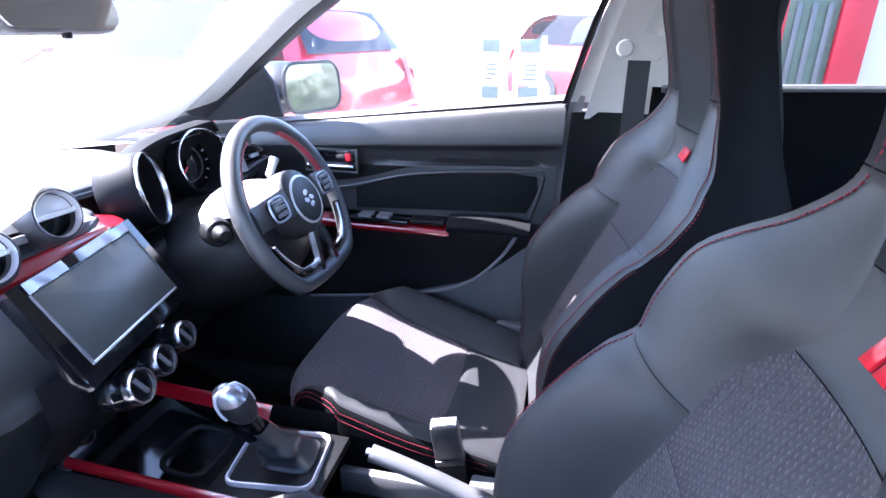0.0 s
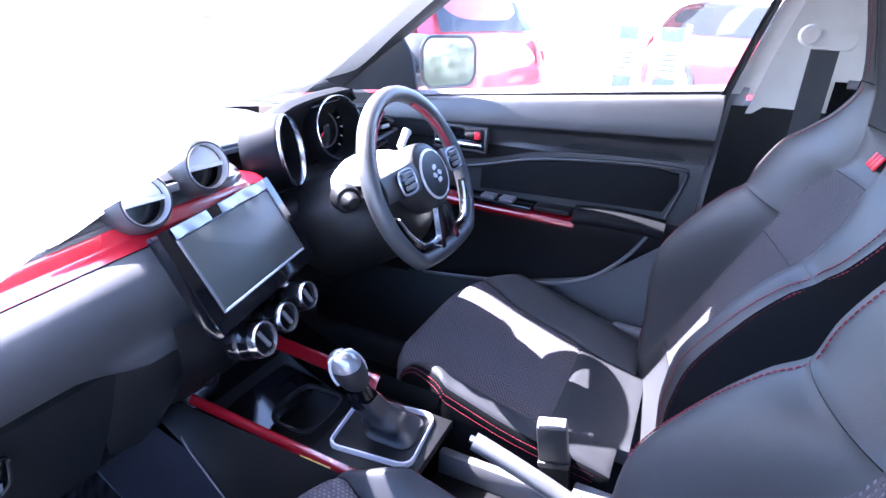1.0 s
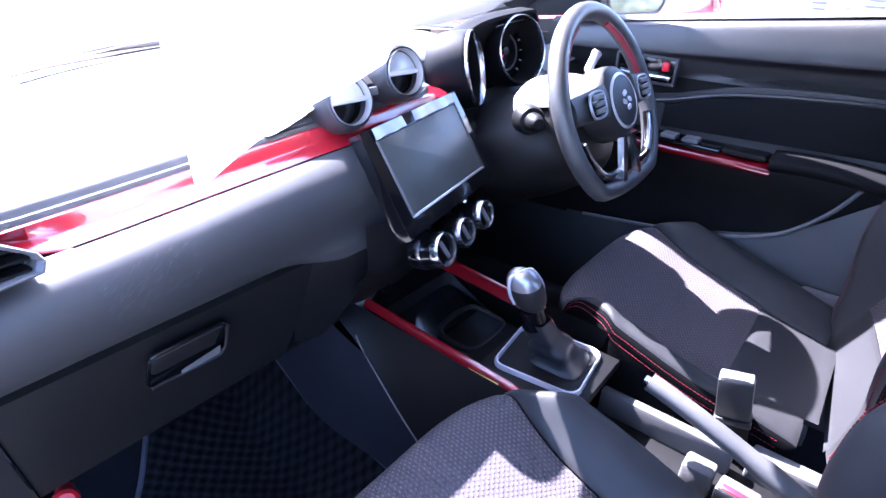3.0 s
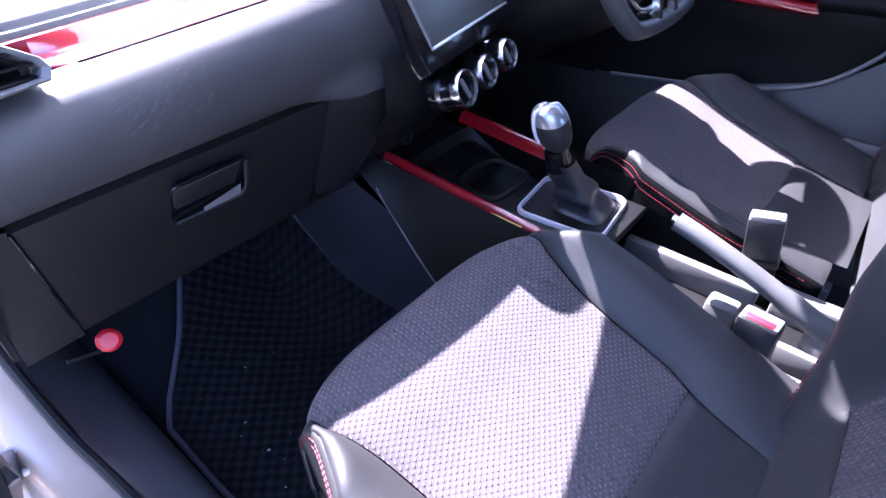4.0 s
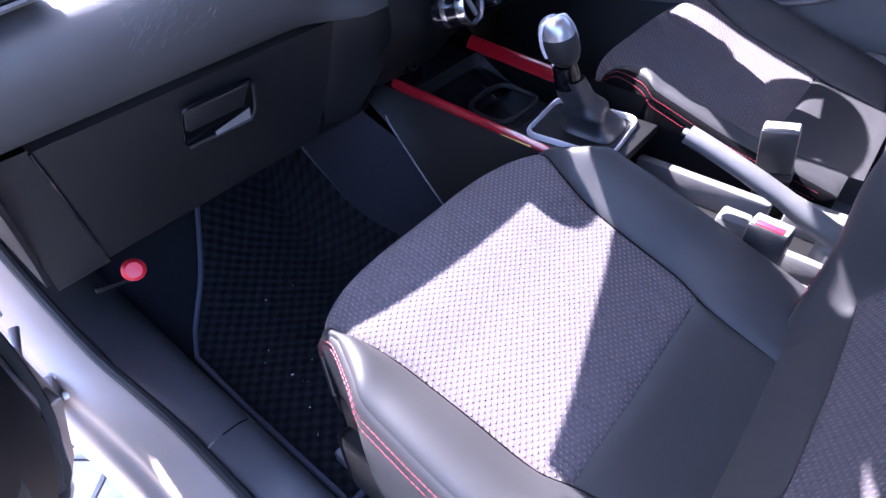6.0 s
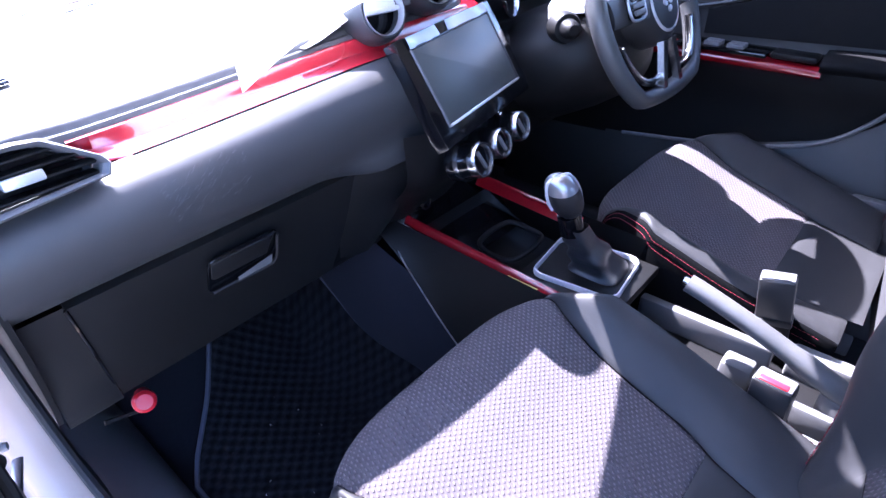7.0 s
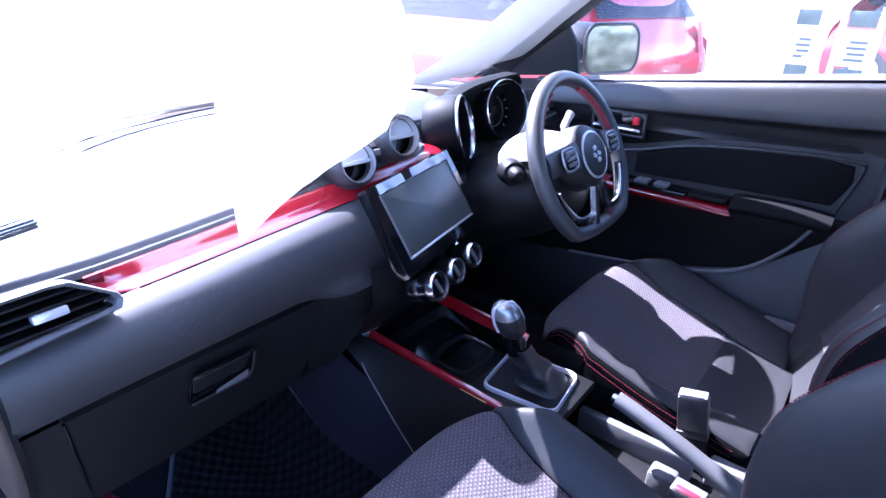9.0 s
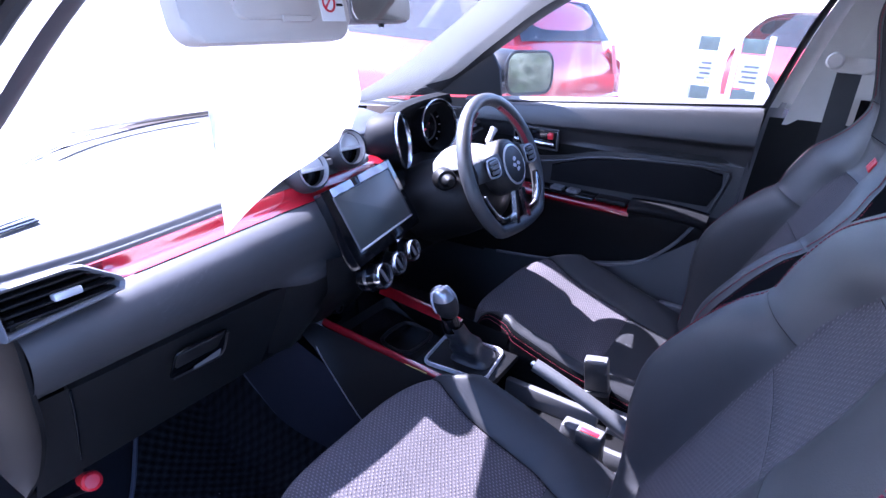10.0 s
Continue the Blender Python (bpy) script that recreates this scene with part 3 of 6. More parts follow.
def ws(u, v):
    s = 2 * u - 1
    return Vector((0.04 + s * (0.69 - 0.10 * v), 1.055 - 0.60 * v - 0.41 * s * s * (1 - 0.35 * v), 0.962 + 0.375 * v + 0.012 * (1 - s * s)))


wg = part("pane", grid(lambda u, v: ws(0.91 * u, v), 20, 10), SCREENGLASS, windscreen)
wg.visible_shadow = False
part("lower_edge", tube([ws(i / 24, 0.0) + Vector((0, -0.004, 0.004)) for i in range(25)], 0.0014, 6), GREYP, windscreen, "thin grey lower screen edge")
part("cowl", grid(lambda u, v: ws(u, 0).lerp(Vector((ws(u, 0).x, 1.10, 0.955)), v) + Vector((0, 0.003, -0.003)), 20, 4), GREYP, body, "grey plastic cowl")
sg = single("window_1", grid(lambda u, v: Vector((0.745 - 0.11 * v ** 1.3, 0.52 - 0.74 * u + (-0.06 * u * v), 1.0 + 0.40 * v)), 10, 6), GLASS, "clear driver's door window glass, closed", "window", kind="structure")
sg.visible_shadow = False

single("window_3", grid(lambda u, v: Vector((0.712 - 0.10 * v ** 1.3, -0.46 - 0.98 * u + 0.06 * u * v, 1.12 + 0.30 * v)), 8, 5), TINTGLASS, "dark tinted rear door window glass", "window", kind="structure")
rg = single("window_2", grid(lambda u, v: Vector((-0.56 + 1.2 * u, -1.65 + 0.12 * v, 1.05 + 0.36 * v)), 8, 4), GLASS, "clear tailgate window glass", "window", kind="structure")
rg.visible_shadow = False

# ---- dashboard ----
dash = thing("dashboard", (0.04, 0.6, 0.50), "black soft-touch dashboard with red glossy garnish", "dashboard")
XL, XR = -0.665, 0.70


def crown(x):
    """Extra height of the dashboard's top edge towards the middle."""
    return lerp_table([(-0.66, 0.0), (-0.50, 0.006), (-0.12, 0.026), (0.10, 0.03), (0.44, 0.02), (0.54, -0.045), (0.7, -0.05)], x)


def dash_upper(x, y, z):
    k = max(0.0, (z - 0.80) / 0.10)
    t = min(max((x + 0.285) / 0.09, 0.0), 1.0)
    y -= (3 * t * t - 2 * t ** 3) * max(0.0, y - 0.412) * min(1.0, max(0.0, (0.815 - z) / 0.03))
    return Vector((x, y + 0.004 * math.cos((x + 0.3) * 3), z + crown(x) * min(k, 1.0)))


UPPER = [(0.475, 0.766), (0.451, 0.770), (0.432, 0.784), (0.4170, 0.805), (0.4090, 0.826), (0.4070, 0.844), (0.4110, 0.8590), (0.4210, 0.8715), (0.4370, 0.8802), (0.454, 0.8850)]
END = lambda z: lerp_table([(0.76, -0.100), (0.82, -0.095), (0.90, -0.090)], z)
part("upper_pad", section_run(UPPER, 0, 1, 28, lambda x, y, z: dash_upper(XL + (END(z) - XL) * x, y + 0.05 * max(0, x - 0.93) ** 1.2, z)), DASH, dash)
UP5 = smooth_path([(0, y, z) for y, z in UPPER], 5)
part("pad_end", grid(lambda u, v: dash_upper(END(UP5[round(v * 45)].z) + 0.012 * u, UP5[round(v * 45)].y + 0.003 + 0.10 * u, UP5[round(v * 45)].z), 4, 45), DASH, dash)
part("knee_panel", grid(lambda u, v: Vector((-0.224 + 0.134 * u - 0.05 * u * v * v, 0.4155 + 0.036 * (1 - u) ** 2 + 0.10 * v ** 1.3 + 0.03 * max(0, u - 0.8) / 0.2, 0.768 - 0.205 * v)), 12, 14), SHADEDASHP, dash, "knee panel flowing down from the pad, shade in its black")
TOPP = [(0.4940, 0.9035), (0.4975, 0.9110), (0.5015, 0.9125), (0.5060, 0.9185), (0.513, 0.9215), (0.53, 0.926), (0.62, 0.943), (0.75, 0.948), (0.88, 0.946), (0.99, 0.946), (1.07, 0.946)]


def screen_base(x):
    return 1.062 - 0.41 * ((x - 0.04) / 0.69) ** 2


def dash_top(x, y, z):
    """The top pad: crowned, cut off and turned up where it meets the windscreen."""
    t = min(max((x - 0.10) / 0.05, 0.0), 1.0)
    y = min(y + t * 0.16 * (1.07 - y) / 0.576, screen_base(x))
    lift = 0.013 * max(0.0, 1 - (screen_base(x) - y) / 0.28)
    return Vector((x, y, z + lift + crown(x) * (1.0 if y < 0.8 else max(0.0, 1.0 - (y - 0.8) / 0.2))))


part("top_pad", section_run(TOPP, XL, XR, 30, dash_top), DASH, dash, "black dash top pad")
# garnish: glossy strip set into a valley between the pads
GARN = [(0.4535, 0.8830), (0.456, 0.8850), (0.466, 0.8878), (0.4770, 0.8905), (0.4803, 0.8930), (0.4862, 0.9030), (0.4885, 0.9055), (0.4945, 0.9065)]
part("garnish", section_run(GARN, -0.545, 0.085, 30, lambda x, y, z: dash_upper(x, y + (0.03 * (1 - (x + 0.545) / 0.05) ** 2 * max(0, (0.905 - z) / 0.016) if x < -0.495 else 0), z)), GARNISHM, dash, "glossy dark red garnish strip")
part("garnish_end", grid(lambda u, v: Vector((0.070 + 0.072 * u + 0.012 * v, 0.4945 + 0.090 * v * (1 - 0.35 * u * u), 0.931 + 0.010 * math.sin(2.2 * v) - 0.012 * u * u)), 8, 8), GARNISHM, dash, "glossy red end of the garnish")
part("garnish_seam", tube([dash_upper(-0.50 + 0.46 * k / 24, 0.4535, 0.8855) for k in range(25)], 0.0007, 6), GLOSSB, dash)
# lower dash face and glove box surround, shade put into their colour
LOW = [(0.452, 0.764), (0.462, 0.738), (0.500, 0.640), (0.545, 0.540), (0.575, 0.525)]
part("lower_panel", section_run(LOW, 0, 1, 4, lambda x, y, z: Vector((XL + 0.005 + x * (0.044 + 0.025 * (0.7615 - z) / 0.222), y, z))), SHADEDASHP, dash)
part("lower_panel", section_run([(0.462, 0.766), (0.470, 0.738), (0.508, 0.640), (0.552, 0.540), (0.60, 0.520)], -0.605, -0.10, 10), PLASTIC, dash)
gbox = part("glovebox_door", thick(grid(lambda u, v: Vector((-0.616 + 0.025 * v + (0.394 - 0.025 * v) * u, 0.4505 + 0.100 * v - 0.006 * math.sin(math.pi * v), 0.7615 - 0.222 * v)), 14, 12), -0.016), SHADEDASHP, dash, "glovebox lid with lower-dash shade in its colour")
# seam beside the lid
part("lid_seam", tube([(-0.6165 + 0.025 * v, 0.4490 + 0.100 * v - 0.006 * math.sin(math.pi * v), 0.7615 - 0.222 * v) for v in (k / 10 for k in range(11))], 0.0022, 6), GLOSSB, dash)
# pull handle: flap over a finger pocket with a lower lip and a paler ramp
nG = Vector((0, -0.912, -0.41))
HGM = facing((-0.4165, 0.459, 0.711), nG)
part("handle_pocket", moved(prism(rounded(0.100, 0.066, 0.008), 0.004, 0.002), HGM), GLOSSB, gbox, "dark finger pocket")
part("handle", moved(prism([(-0.047, 0.030), (-0.047, 0.000), (-0.043, -0.005), (0.034, -0.005), (0.042, 0.030)], 0.006, 0.002), HGM), SHADEDASHP, gbox, "glovebox pull flap")
part("handle_lip", moved(tube(smooth_path([(0.047, 0.029, 0.007), (0.049, -0.012, 0.009), (0.044, -0.028, 0.009), (0.034, -0.031, 0.009), (-0.046, -0.031, 0.006)], 6), 0.0024, 8), HGM), SHADEDASHP, gbox, "pocket lip")
part("pocket_ramp", moved(grid(lambda u, v: Vector((-0.010 + 0.052 * u, -0.029 + 0.018 * v * (0.3 + 0.7 * u), 0.0085 - 0.002 * v)), 6, 3), HGM), GREYP, gbox, "grey pocket ramp")
sc_rnd = random.Random(21)
marks = bmesh.new()
for _ in range(90):
    k, x = sc_rnd.uniform(19, 33), sc_rnd.uniform(-0.50, -0.40)
    run = []
    length = sc_rnd.uniform(0.4, 1.5)
    for q in range(5):
        kk = min(max(k + length * (q / 4 - 0.5), 0), 39.9)
        p = UP5[int(kk)].lerp(UP5[int(kk) + 1], kk - int(kk))
        run.append(dash_upper(x + 0.005 * (q / 4 - 0.5), p.y - 0.0003, p.z + 0.0003))
    merge(marks, tube(run, 0.00017, 4))
part("scuff_marks", marks, SILLP, dash, "pale scuff marks")
# dash end cap beside the door
part("end_panel", thick(grid(lambda u, v: Vector((XL - 0.003, lerp_table([(0, 0.43), (0.4, 0.425), (0.7, 0.47), (1, 0.56)], v) + u * lerp_table([(0, 0.45), (0.5, 0.42), (1, 0.26)], v), 0.90 - 0.36 * v)), 6, 12), 0.006), PLASTIC, dash)


def vent_box(cx, cz, w, h, y, parent, tilt=-4):
    """A framed oblong air vent with slats and a slider."""
    M = facing((cx, y, cz), (0.03, -0.95, 0.30))
    out = [(-w / 2, -h / 2), (w / 2 - 0.005, -h / 2 + 0.010), (w / 2, -h / 2 + 0.02), (w / 2 - 0.004, -0.002), (w / 2 - 0.045, h / 2 - 0.003), (w / 2 - 0.065, h / 2), (-w / 2, h / 2)]
    inn = [(x * 0.925 - 0.001, yy * 0.80) for x, yy in out]
    bm = bmesh.new()
    n = len(out)
    lev = [[bm.verts.new((x, yy, z)) for x, yy in o] for o, z in ((out, -0.02), (out, 0.004), ([(x * 0.97, yy * 0.92) for x, yy in out], 0.008), (inn, 0.003), (inn, -0.03))]
    for A, B in zip(lev, lev[1:]):
        for k in range(n):
            bm.faces.new((A[k], A[(k + 1) % n], B[(k + 1) % n], B[k]))
    v = part("air_vent", moved(bm, M), GREYP, parent, "black oblong air vent frame")
    part("vent_backing", moved(prism([(x * 0.99, y2 * 0.99) for x, y2 in inn], 0.001, 0), M @ Matrix.Translation((0, 0, -0.030))), GLOSSB, v)
    for k in range(4):
        yy = -h * 0.27 + k * h * 0.18
        half0, half1 = -w * 0.44, w * 0.44 - max(0, yy + 0.002) * 1.4
        part("slat", moved(rbox(half0, half1, yy - 0.0015, yy + 0.0015, -0.022, -0.002, 0.001, 1), M @ pose(0, 0, 0, 8)), PLASTIC, v)
    part("slider", moved(rbox(-0.012, 0.022, -0.006, 0.004, -0.010, 0.004, 0.002), M), SILVER, v, "silver vent slider")
    return v


vent_box(-0.607, 0.914, 0.150, 0.062, 0.424, dash)


def round_vent(c, normal, r, parent):
    M = facing(c, normal)
    ring = lathe([(r * 1.25, -0.06), (r * 1.22, -0.015), (r * 1.12, 0.004), (r * 1.0, 0.010), (r * 0.90, 0.004), (r * 0.86, -0.012)], 32, M)
    v = part("round_vent", ring, PODM, parent, "round air vent with grey ring")
    part("vent_ring", lathe([(r * 0.935, 0.0095), (r * 0.915, 0.0115), (r * 0.895, 0.009), (r * 0.885, -0.002)], 32, M), SILVER, v, "silver ring")
    part("vent_backing", lathe([(0, -0.02), (r * 0.88, -0.02), (r * 0.88, -0.012)], 24, M), GLOSSB, v)
    part("flap", moved(rbox(-r * 0.84, r * 0.84, -0.0035, 0.0035, -0.014, 0.006, 0.0015, 1), M), SILVER, v)
    part("flap", moved(prism([(r * 0.84 * math.cos(a), r * 0.84 * math.sin(a)) for a in [radians(180 * k / 10) for k in range(11)]], 0.003, 0.001), M @ Matrix.Translation((0, 0, -0.004))), SILVER, v)
    return v


part("dash_core", rbox(XL + 0.02, XR - 0.02, 0.60, 0.92, 0.56, 0.885, 0.03), PLASTIC, dash)
# centre vent pods and their hump
VN = (-0.10, -0.95, 0.28)
hump = grid(lambda u, v: Vector((-0.245 + 0.32 * u, 0.492 + 0.16 * v, 0.915 + crown(-0.245 + 0.32 * u) + (0.056 * math.sin(math.pi * min(1, u * 1.02)) ** 1.7 + 0.014 * u) * math.sin(math.pi * (0.18 + 0.82 * v)))), 24, 10)
part("vent_pod", hump, PODM, dash, "dark grey centre vent housing")
round_vent((-0.126, 0.472, 0.964), VN, 0.036, dash)
round_vent((-0.014, 0.474, 0.987), VN, 0.036, dash)
part("hazard_button", moved(rbox(-0.013, 0.013, -0.006, 0.006, -0.01, 0.003, 0.002), facing((-0.070, 0.484, 0.966), VN)), GREYP, dash)
# defroster grille
for k in range(4):
    part("defroster_slot", tube([(-0.66 + 0.012 * k, 0.575 + 0.012 * k, 0.9490 + 0.0008 * k), (-0.548, 0.600 + 0.012 * k - 0.004, 0.952)], 0.0036, 6, flat=0.5), GLOSSB, dash)

part("defroster_strip", grid(lambda u, v: (lambda x: dash_top(x, screen_base(x) - 0.062 + 0.016 * v, 0.950))(-0.40 + 0.42 * u), 24, 2), GREYP, dash, "long pale defroster slot")
# centre stack: screen and heater controls
SU = Vector((math.cos(radians(7.5)), math.sin(radians(7.5)), 0))
SUP = (Vector((0, 0, 1)) * math.cos(radians(31)) + SU.cross(Vector((0, 0, 1))).normalized() * -math.sin(radians(31))).normalized()
SU, SUP = SU * math.cos(radians(2.5)) + SUP * math.sin(radians(2.5)), SUP * math.cos(radians(2.5)) - SU * math.sin(radians(2.5))
SN = SU.cross(SUP).normalized()
SM = Matrix((SU, SUP, SN)).transposed().to_4x4()
SC = Vector((-0.012, 0.406, 0.872))
SCR = Matrix.Translation(SC) @ SM
unit = thing("infotainment_screen", tuple(SC), "black aftermarket display unit with protective film, switched off", "car stereo")
ubz = prism([(-0.133, -0.083), (0.131, -0.083), (0.136, -0.060), (0.131, 0.078), (-0.131, 0.078), (-0.137, -0.060)], 0.022, 0.004)
part("bezel", moved(ubz, SCR @ Matrix.Translation((0, 0, -0.022))), GLOSSB, unit, "piano black bezel")
part("display", moved(prism(rounded(0.212, 0.112, 0.004), 0.002, 0.0005), SCR @ Matrix.Translation((0, 0.002, 0.0))), SCREENM, unit, "dark grey blank display")
fr = [rbox(-0.111, 0.111, -0.0585, -0.0545, 0.0, 0.003, 0.001, 1), rbox(-0.111, -0.1065, -0.0585, 0.060, 0, 0.003, 0.001, 1), rbox(0.1065, 0.111, -0.0585, 0.060, 0, 0.003, 0.001, 1), rbox(-0.111, 0.111, 0.0585, 0.0615, 0, 0.003, 0.001, 1)]
# Each side has its own tone, painting in where the edge catches light.
for f, fm_ in zip(fr, (SILVER, GREYP, DARKGREY, GLOSSB)):
    part("trim_line", moved(f, SCR), fm_, unit, "edge line, highlight put into its tone")
fr_ = random.Random(5)
FW = [(fr_.uniform(20, 90), fr_.uniform(20, 160), fr_.uniform(0, 6)) for _ in range(5)]
for x0, x1 in ((-0.110, -0.034), (-0.008, 0.110)):
    part("film", moved(grid(lambda u, v: (lambda x, y: Vector((x, y, 0.0022 + 0.0007 * sum(math.sin(a * x * 2 + b * y + c) for a, b, c in FW))))(x0 + (x1 - x0) * u, 0.0600 + 0.0165 * v), 24, 6), SCR), CAPGREY, unit, "crinkled grey shiny film strip")

stack = thing("heater_panel", (0, 0.38, 0.62), "black centre stack with three chrome-ringed heater knobs", "heater controls")
part("stack_body", grid(lambda u, v: Vector((-0.165 + 0.03 * v + (0.275 - 0.06 * v) * u, lerp_table([(0, 0.374), (0.35, 0.382), (0.7, 0.44), (1, 0.50)], v) + 0.055 * u * (1 - v) + 0.03 * (2 * u - 1) ** 4, 0.808 - 0.208 * v)), 14, 14), PLASTIC, stack)
KN = (0.10, -0.93, 0.30)
for (kx, ky, kz), r in zip(((-0.069, 0.340, 0.757), (-0.009, 0.346, 0.762), (0.057, 0.356, 0.767)), (0.028, 0.025, 0.025)):
    M = facing((kx, ky, kz), KN)
    kb = part("knob", lathe([(r * 1.10, -0.045), (r * 1.10, -0.022), (r * 1.0, -0.018), (r * 0.99, -0.004), (r * 0.95, 0.0)], 28, M), GLOSSB, stack, "black heater knob with chrome ring")
    part("knob_ring", lathe([(r * 1.0, -0.005), (r * 0.99, 0.003), (r * 0.92, 0.008), (r * 0.84, 0.008), (r * 0.80, 0.003)], 28, M), CHROME, kb, "satin chrome ring")
    part("knob_band", lathe([(r * 1.11, -0.030), (r * 1.13, -0.026), (r * 1.11, -0.021)], 28, M), CHROME, kb)
    part("knob_face", lathe([(0, 0.002), (r * 0.81, 0.002), (r * 0.81, 0.0)], 24, M), GLOSSB, kb, "black knob face")
    part("knob_grip", moved(rbox(-0.003, 0.003, -r * 0.6, r * 0.6, 0.0, 0.006, 0.001, 1), M @ pose(0, 0, 0, 0, 0, 25)), GREYP, kb)
part("socket", lathe([(0, -0.002), (0.009, -0.002), (0.010, 0.004), (0.014, 0.004), (0.015, -0.02)], 20, facing((-0.055, 0.475, 0.630), (0, -0.9, 0.3))), GLOSSB, stack, "black power socket")

# instrument cluster
CLM = Matrix.Translation((0.1156, 0.0272, -0.204)) @ Matrix.Scale(1.17, 4)
clus = thing("instrument_cluster", (0.35, 0.61, 0.88), "hooded twin-dial instrument cluster with chrome rings", "instrument cluster")


HOODX = [(0.0, 0.192), (0.10, 0.182), (0.20, 0.190), (0.36, 0.240), (0.55, 0.301), (0.76, 0.388), (0.94, 0.490), (1.0, 0.512)]
HOODZ = [(0.0, 0.895), (0.10, 0.955), (0.20, 0.984), (0.36, 1.009), (0.55, 1.0265), (0.76, 1.035), (0.94, 1.0385), (1.0, 1.018)]


def hood(u, v):
    return Vector((lerp_table(HOODX, u) + 0.02 * v * (1 - 2 * u), 0.548 + 0.034 * v + 0.05 * max(0, v - 0.6), lerp_table(HOODZ, u) - 0.004 * (1 - v) - 0.10 * max(0, v - 0.6) ** 2))


part("hood", thick(grid(hood, 44, 10), -0.007), HOODM, clus, "black cluster hood")
part("fascia", grid(lambda u, v: (lambda e: Vector((e.x, e.y + 0.006 + 0.022 * min(1, v * 4), (e.z - 0.002) * (1 - v) + 0.868 * v)))(hood(u, 0)), 34, 12), HOODM, clus, "black cluster fascia")
part("hood_crease", tube([hood(0.66 + 0.24 * k / 12, 0) + Vector((0, -0.002, -0.010)) for k in range(13)], 0.0012, 6), DASH, clus)
part("lower_lip", moved(thick(grid(lambda u, v: Vector((0.06 + 0.40 * u, 0.443 + 0.065 * v, 0.912 + 0.022 * u * u + 0.016 * v + 0.004 * math.sin(3 * v))), 16, 6), -0.006), CLM), DARKGREY, clus)
part("lip_front", moved(grid(lambda u, v: Vector((0.06 + 0.40 * u, 0.445 + 0.045 * v, 0.908 + 0.022 * u * u - 0.09 * v)), 16, 5), CLM), PLASTIC, clus)
for gx, gz, r, nx in ((0.110, 0.9885, 0.058, 0.42), (0.2535, 1.0025, 0.058, -0.18)):
    M = CLM @ facing((gx, 0.425, gz), (nx, -0.95, 0.22))
    d = part("dial", lathe([(r * 0.95, -0.064), (r * 1.02, -0.056), (r * 1.07, -0.040), (r * 1.07, -0.020), (r * 1.045, -0.006), (r * 1.025, 0.0), (r * 1.00, 0.002)], 40, M), CONEM, clus, "flared black dial shroud")
    part("dial_bezel", lathe([(r * 1.025, 0.0), (r * 1.022, 0.004), (r * 0.995, 0.0055), (r * 0.972, 0.003), (r * 0.965, -0.004)], 36, M), CHROME, d, "chrome dial ring")
    part("dial_bore", lathe([(r * 0.966, -0.003), (r * 0.90, -0.046)], 36, M), HOODM, d)
    part("dial_face", lathe([(0, -0.046), (r * 0.91, -0.046), (r * 0.91, -0.044)], 28, M), GLOSSB, d, "dark dial face")
    part("dial_ring", lathe([(r * 0.60, -0.0455), (r * 0.60, -0.0430), (r * 0.56, -0.0430), (r * 0.56, -0.0455)], 28, M), DARKGREY, d, "grey inner dial ring")
    part("dial_hub", lathe([(0, -0.038), (r * 0.14, -0.038), (r * 0.16, -0.045)], 20, M), GLOSSB, d)
    part("needle", moved(rbox(-0.0014, 0.0014, -0.01, r * 0.7, -0.041, -0.039, 0.0004, 1), M @ pose(0, 0, 0, 0, 0, 130)), REDKNOB, d, "red needle")
    for k in range(13):
        an = radians(-135 + 22.5 * k)
        part("tick", moved(rbox(-0.0008, 0.0008, r * 0.76, r * 0.85, -0.0455, -0.0443, 0.0, 1), M @ pose(0, 0, 0, 0, 0, -135 + 22.5 * k)), SILVER, d)
# driver's side lower dash
part("driver_panel", section_run([(0.60, 0.872), (0.52, 0.862), (0.487, 0.845), (0.482, 0.80), (0.50, 0.70), (0.55, 0.60), (0.60, 0.56)], 0.11, XR, 14), PLASTIC, dash)
vent_box(0.655, 0.930, 0.12, 0.06, 0.555, dash)

# ---- steering wheel ----
WC = Vector((0.352, 0.291, 0.905))
WN = Vector((0, -math.cos(radians(25)), math.sin(radians(25))))
WM = facing(WC, WN)
wheel = thing("steering_wheel", tuple(WC), "flat-bottomed black leather steering wheel with red inner stitching", "steering wheel")


def rim_pt(a, R=0.174):
    x, y = R * math.sin(a), R * math.cos(a)
    if y < -0.135:
        y = -0.135 - (y + 0.135) * -0.25
    return Vector((x, y, 0))


rim = [rim_pt(2 * math.pi * k / 72) for k in range(72)]
part("rim", moved(tube(rim, 0.0155, 14, True, 1.1, up=(0, 0, 1)), WM), RIML, wheel, "black perforated leather rim")
for sgn in (-1, 1):
    arc = [rim_pt(radians(sgn * a)) * 0.9035 + Vector((0, 0, 0.004)) for a in range(22, 80, 2)]
    part("rim_stitching", moved(tube(arc, 0.0040, 6, flat=1.6), WM), THREAD, wheel, "red leather insert and stitching")
hub = lathe([(0.074, -0.03), (0.074, 0.0), (0.071, 0.012), (0.060, 0.022), (0.045, 0.027), (0.0, 0.030)], 36)
hubm = part("airbag_cover", moved(hub, WM @ Matrix.Translation((0.004, 0.004, 0.004)) @ Matrix.Diagonal((1.0, 0.92, 1, 1))), HUBP, wheel, "dark grey airbag cover")
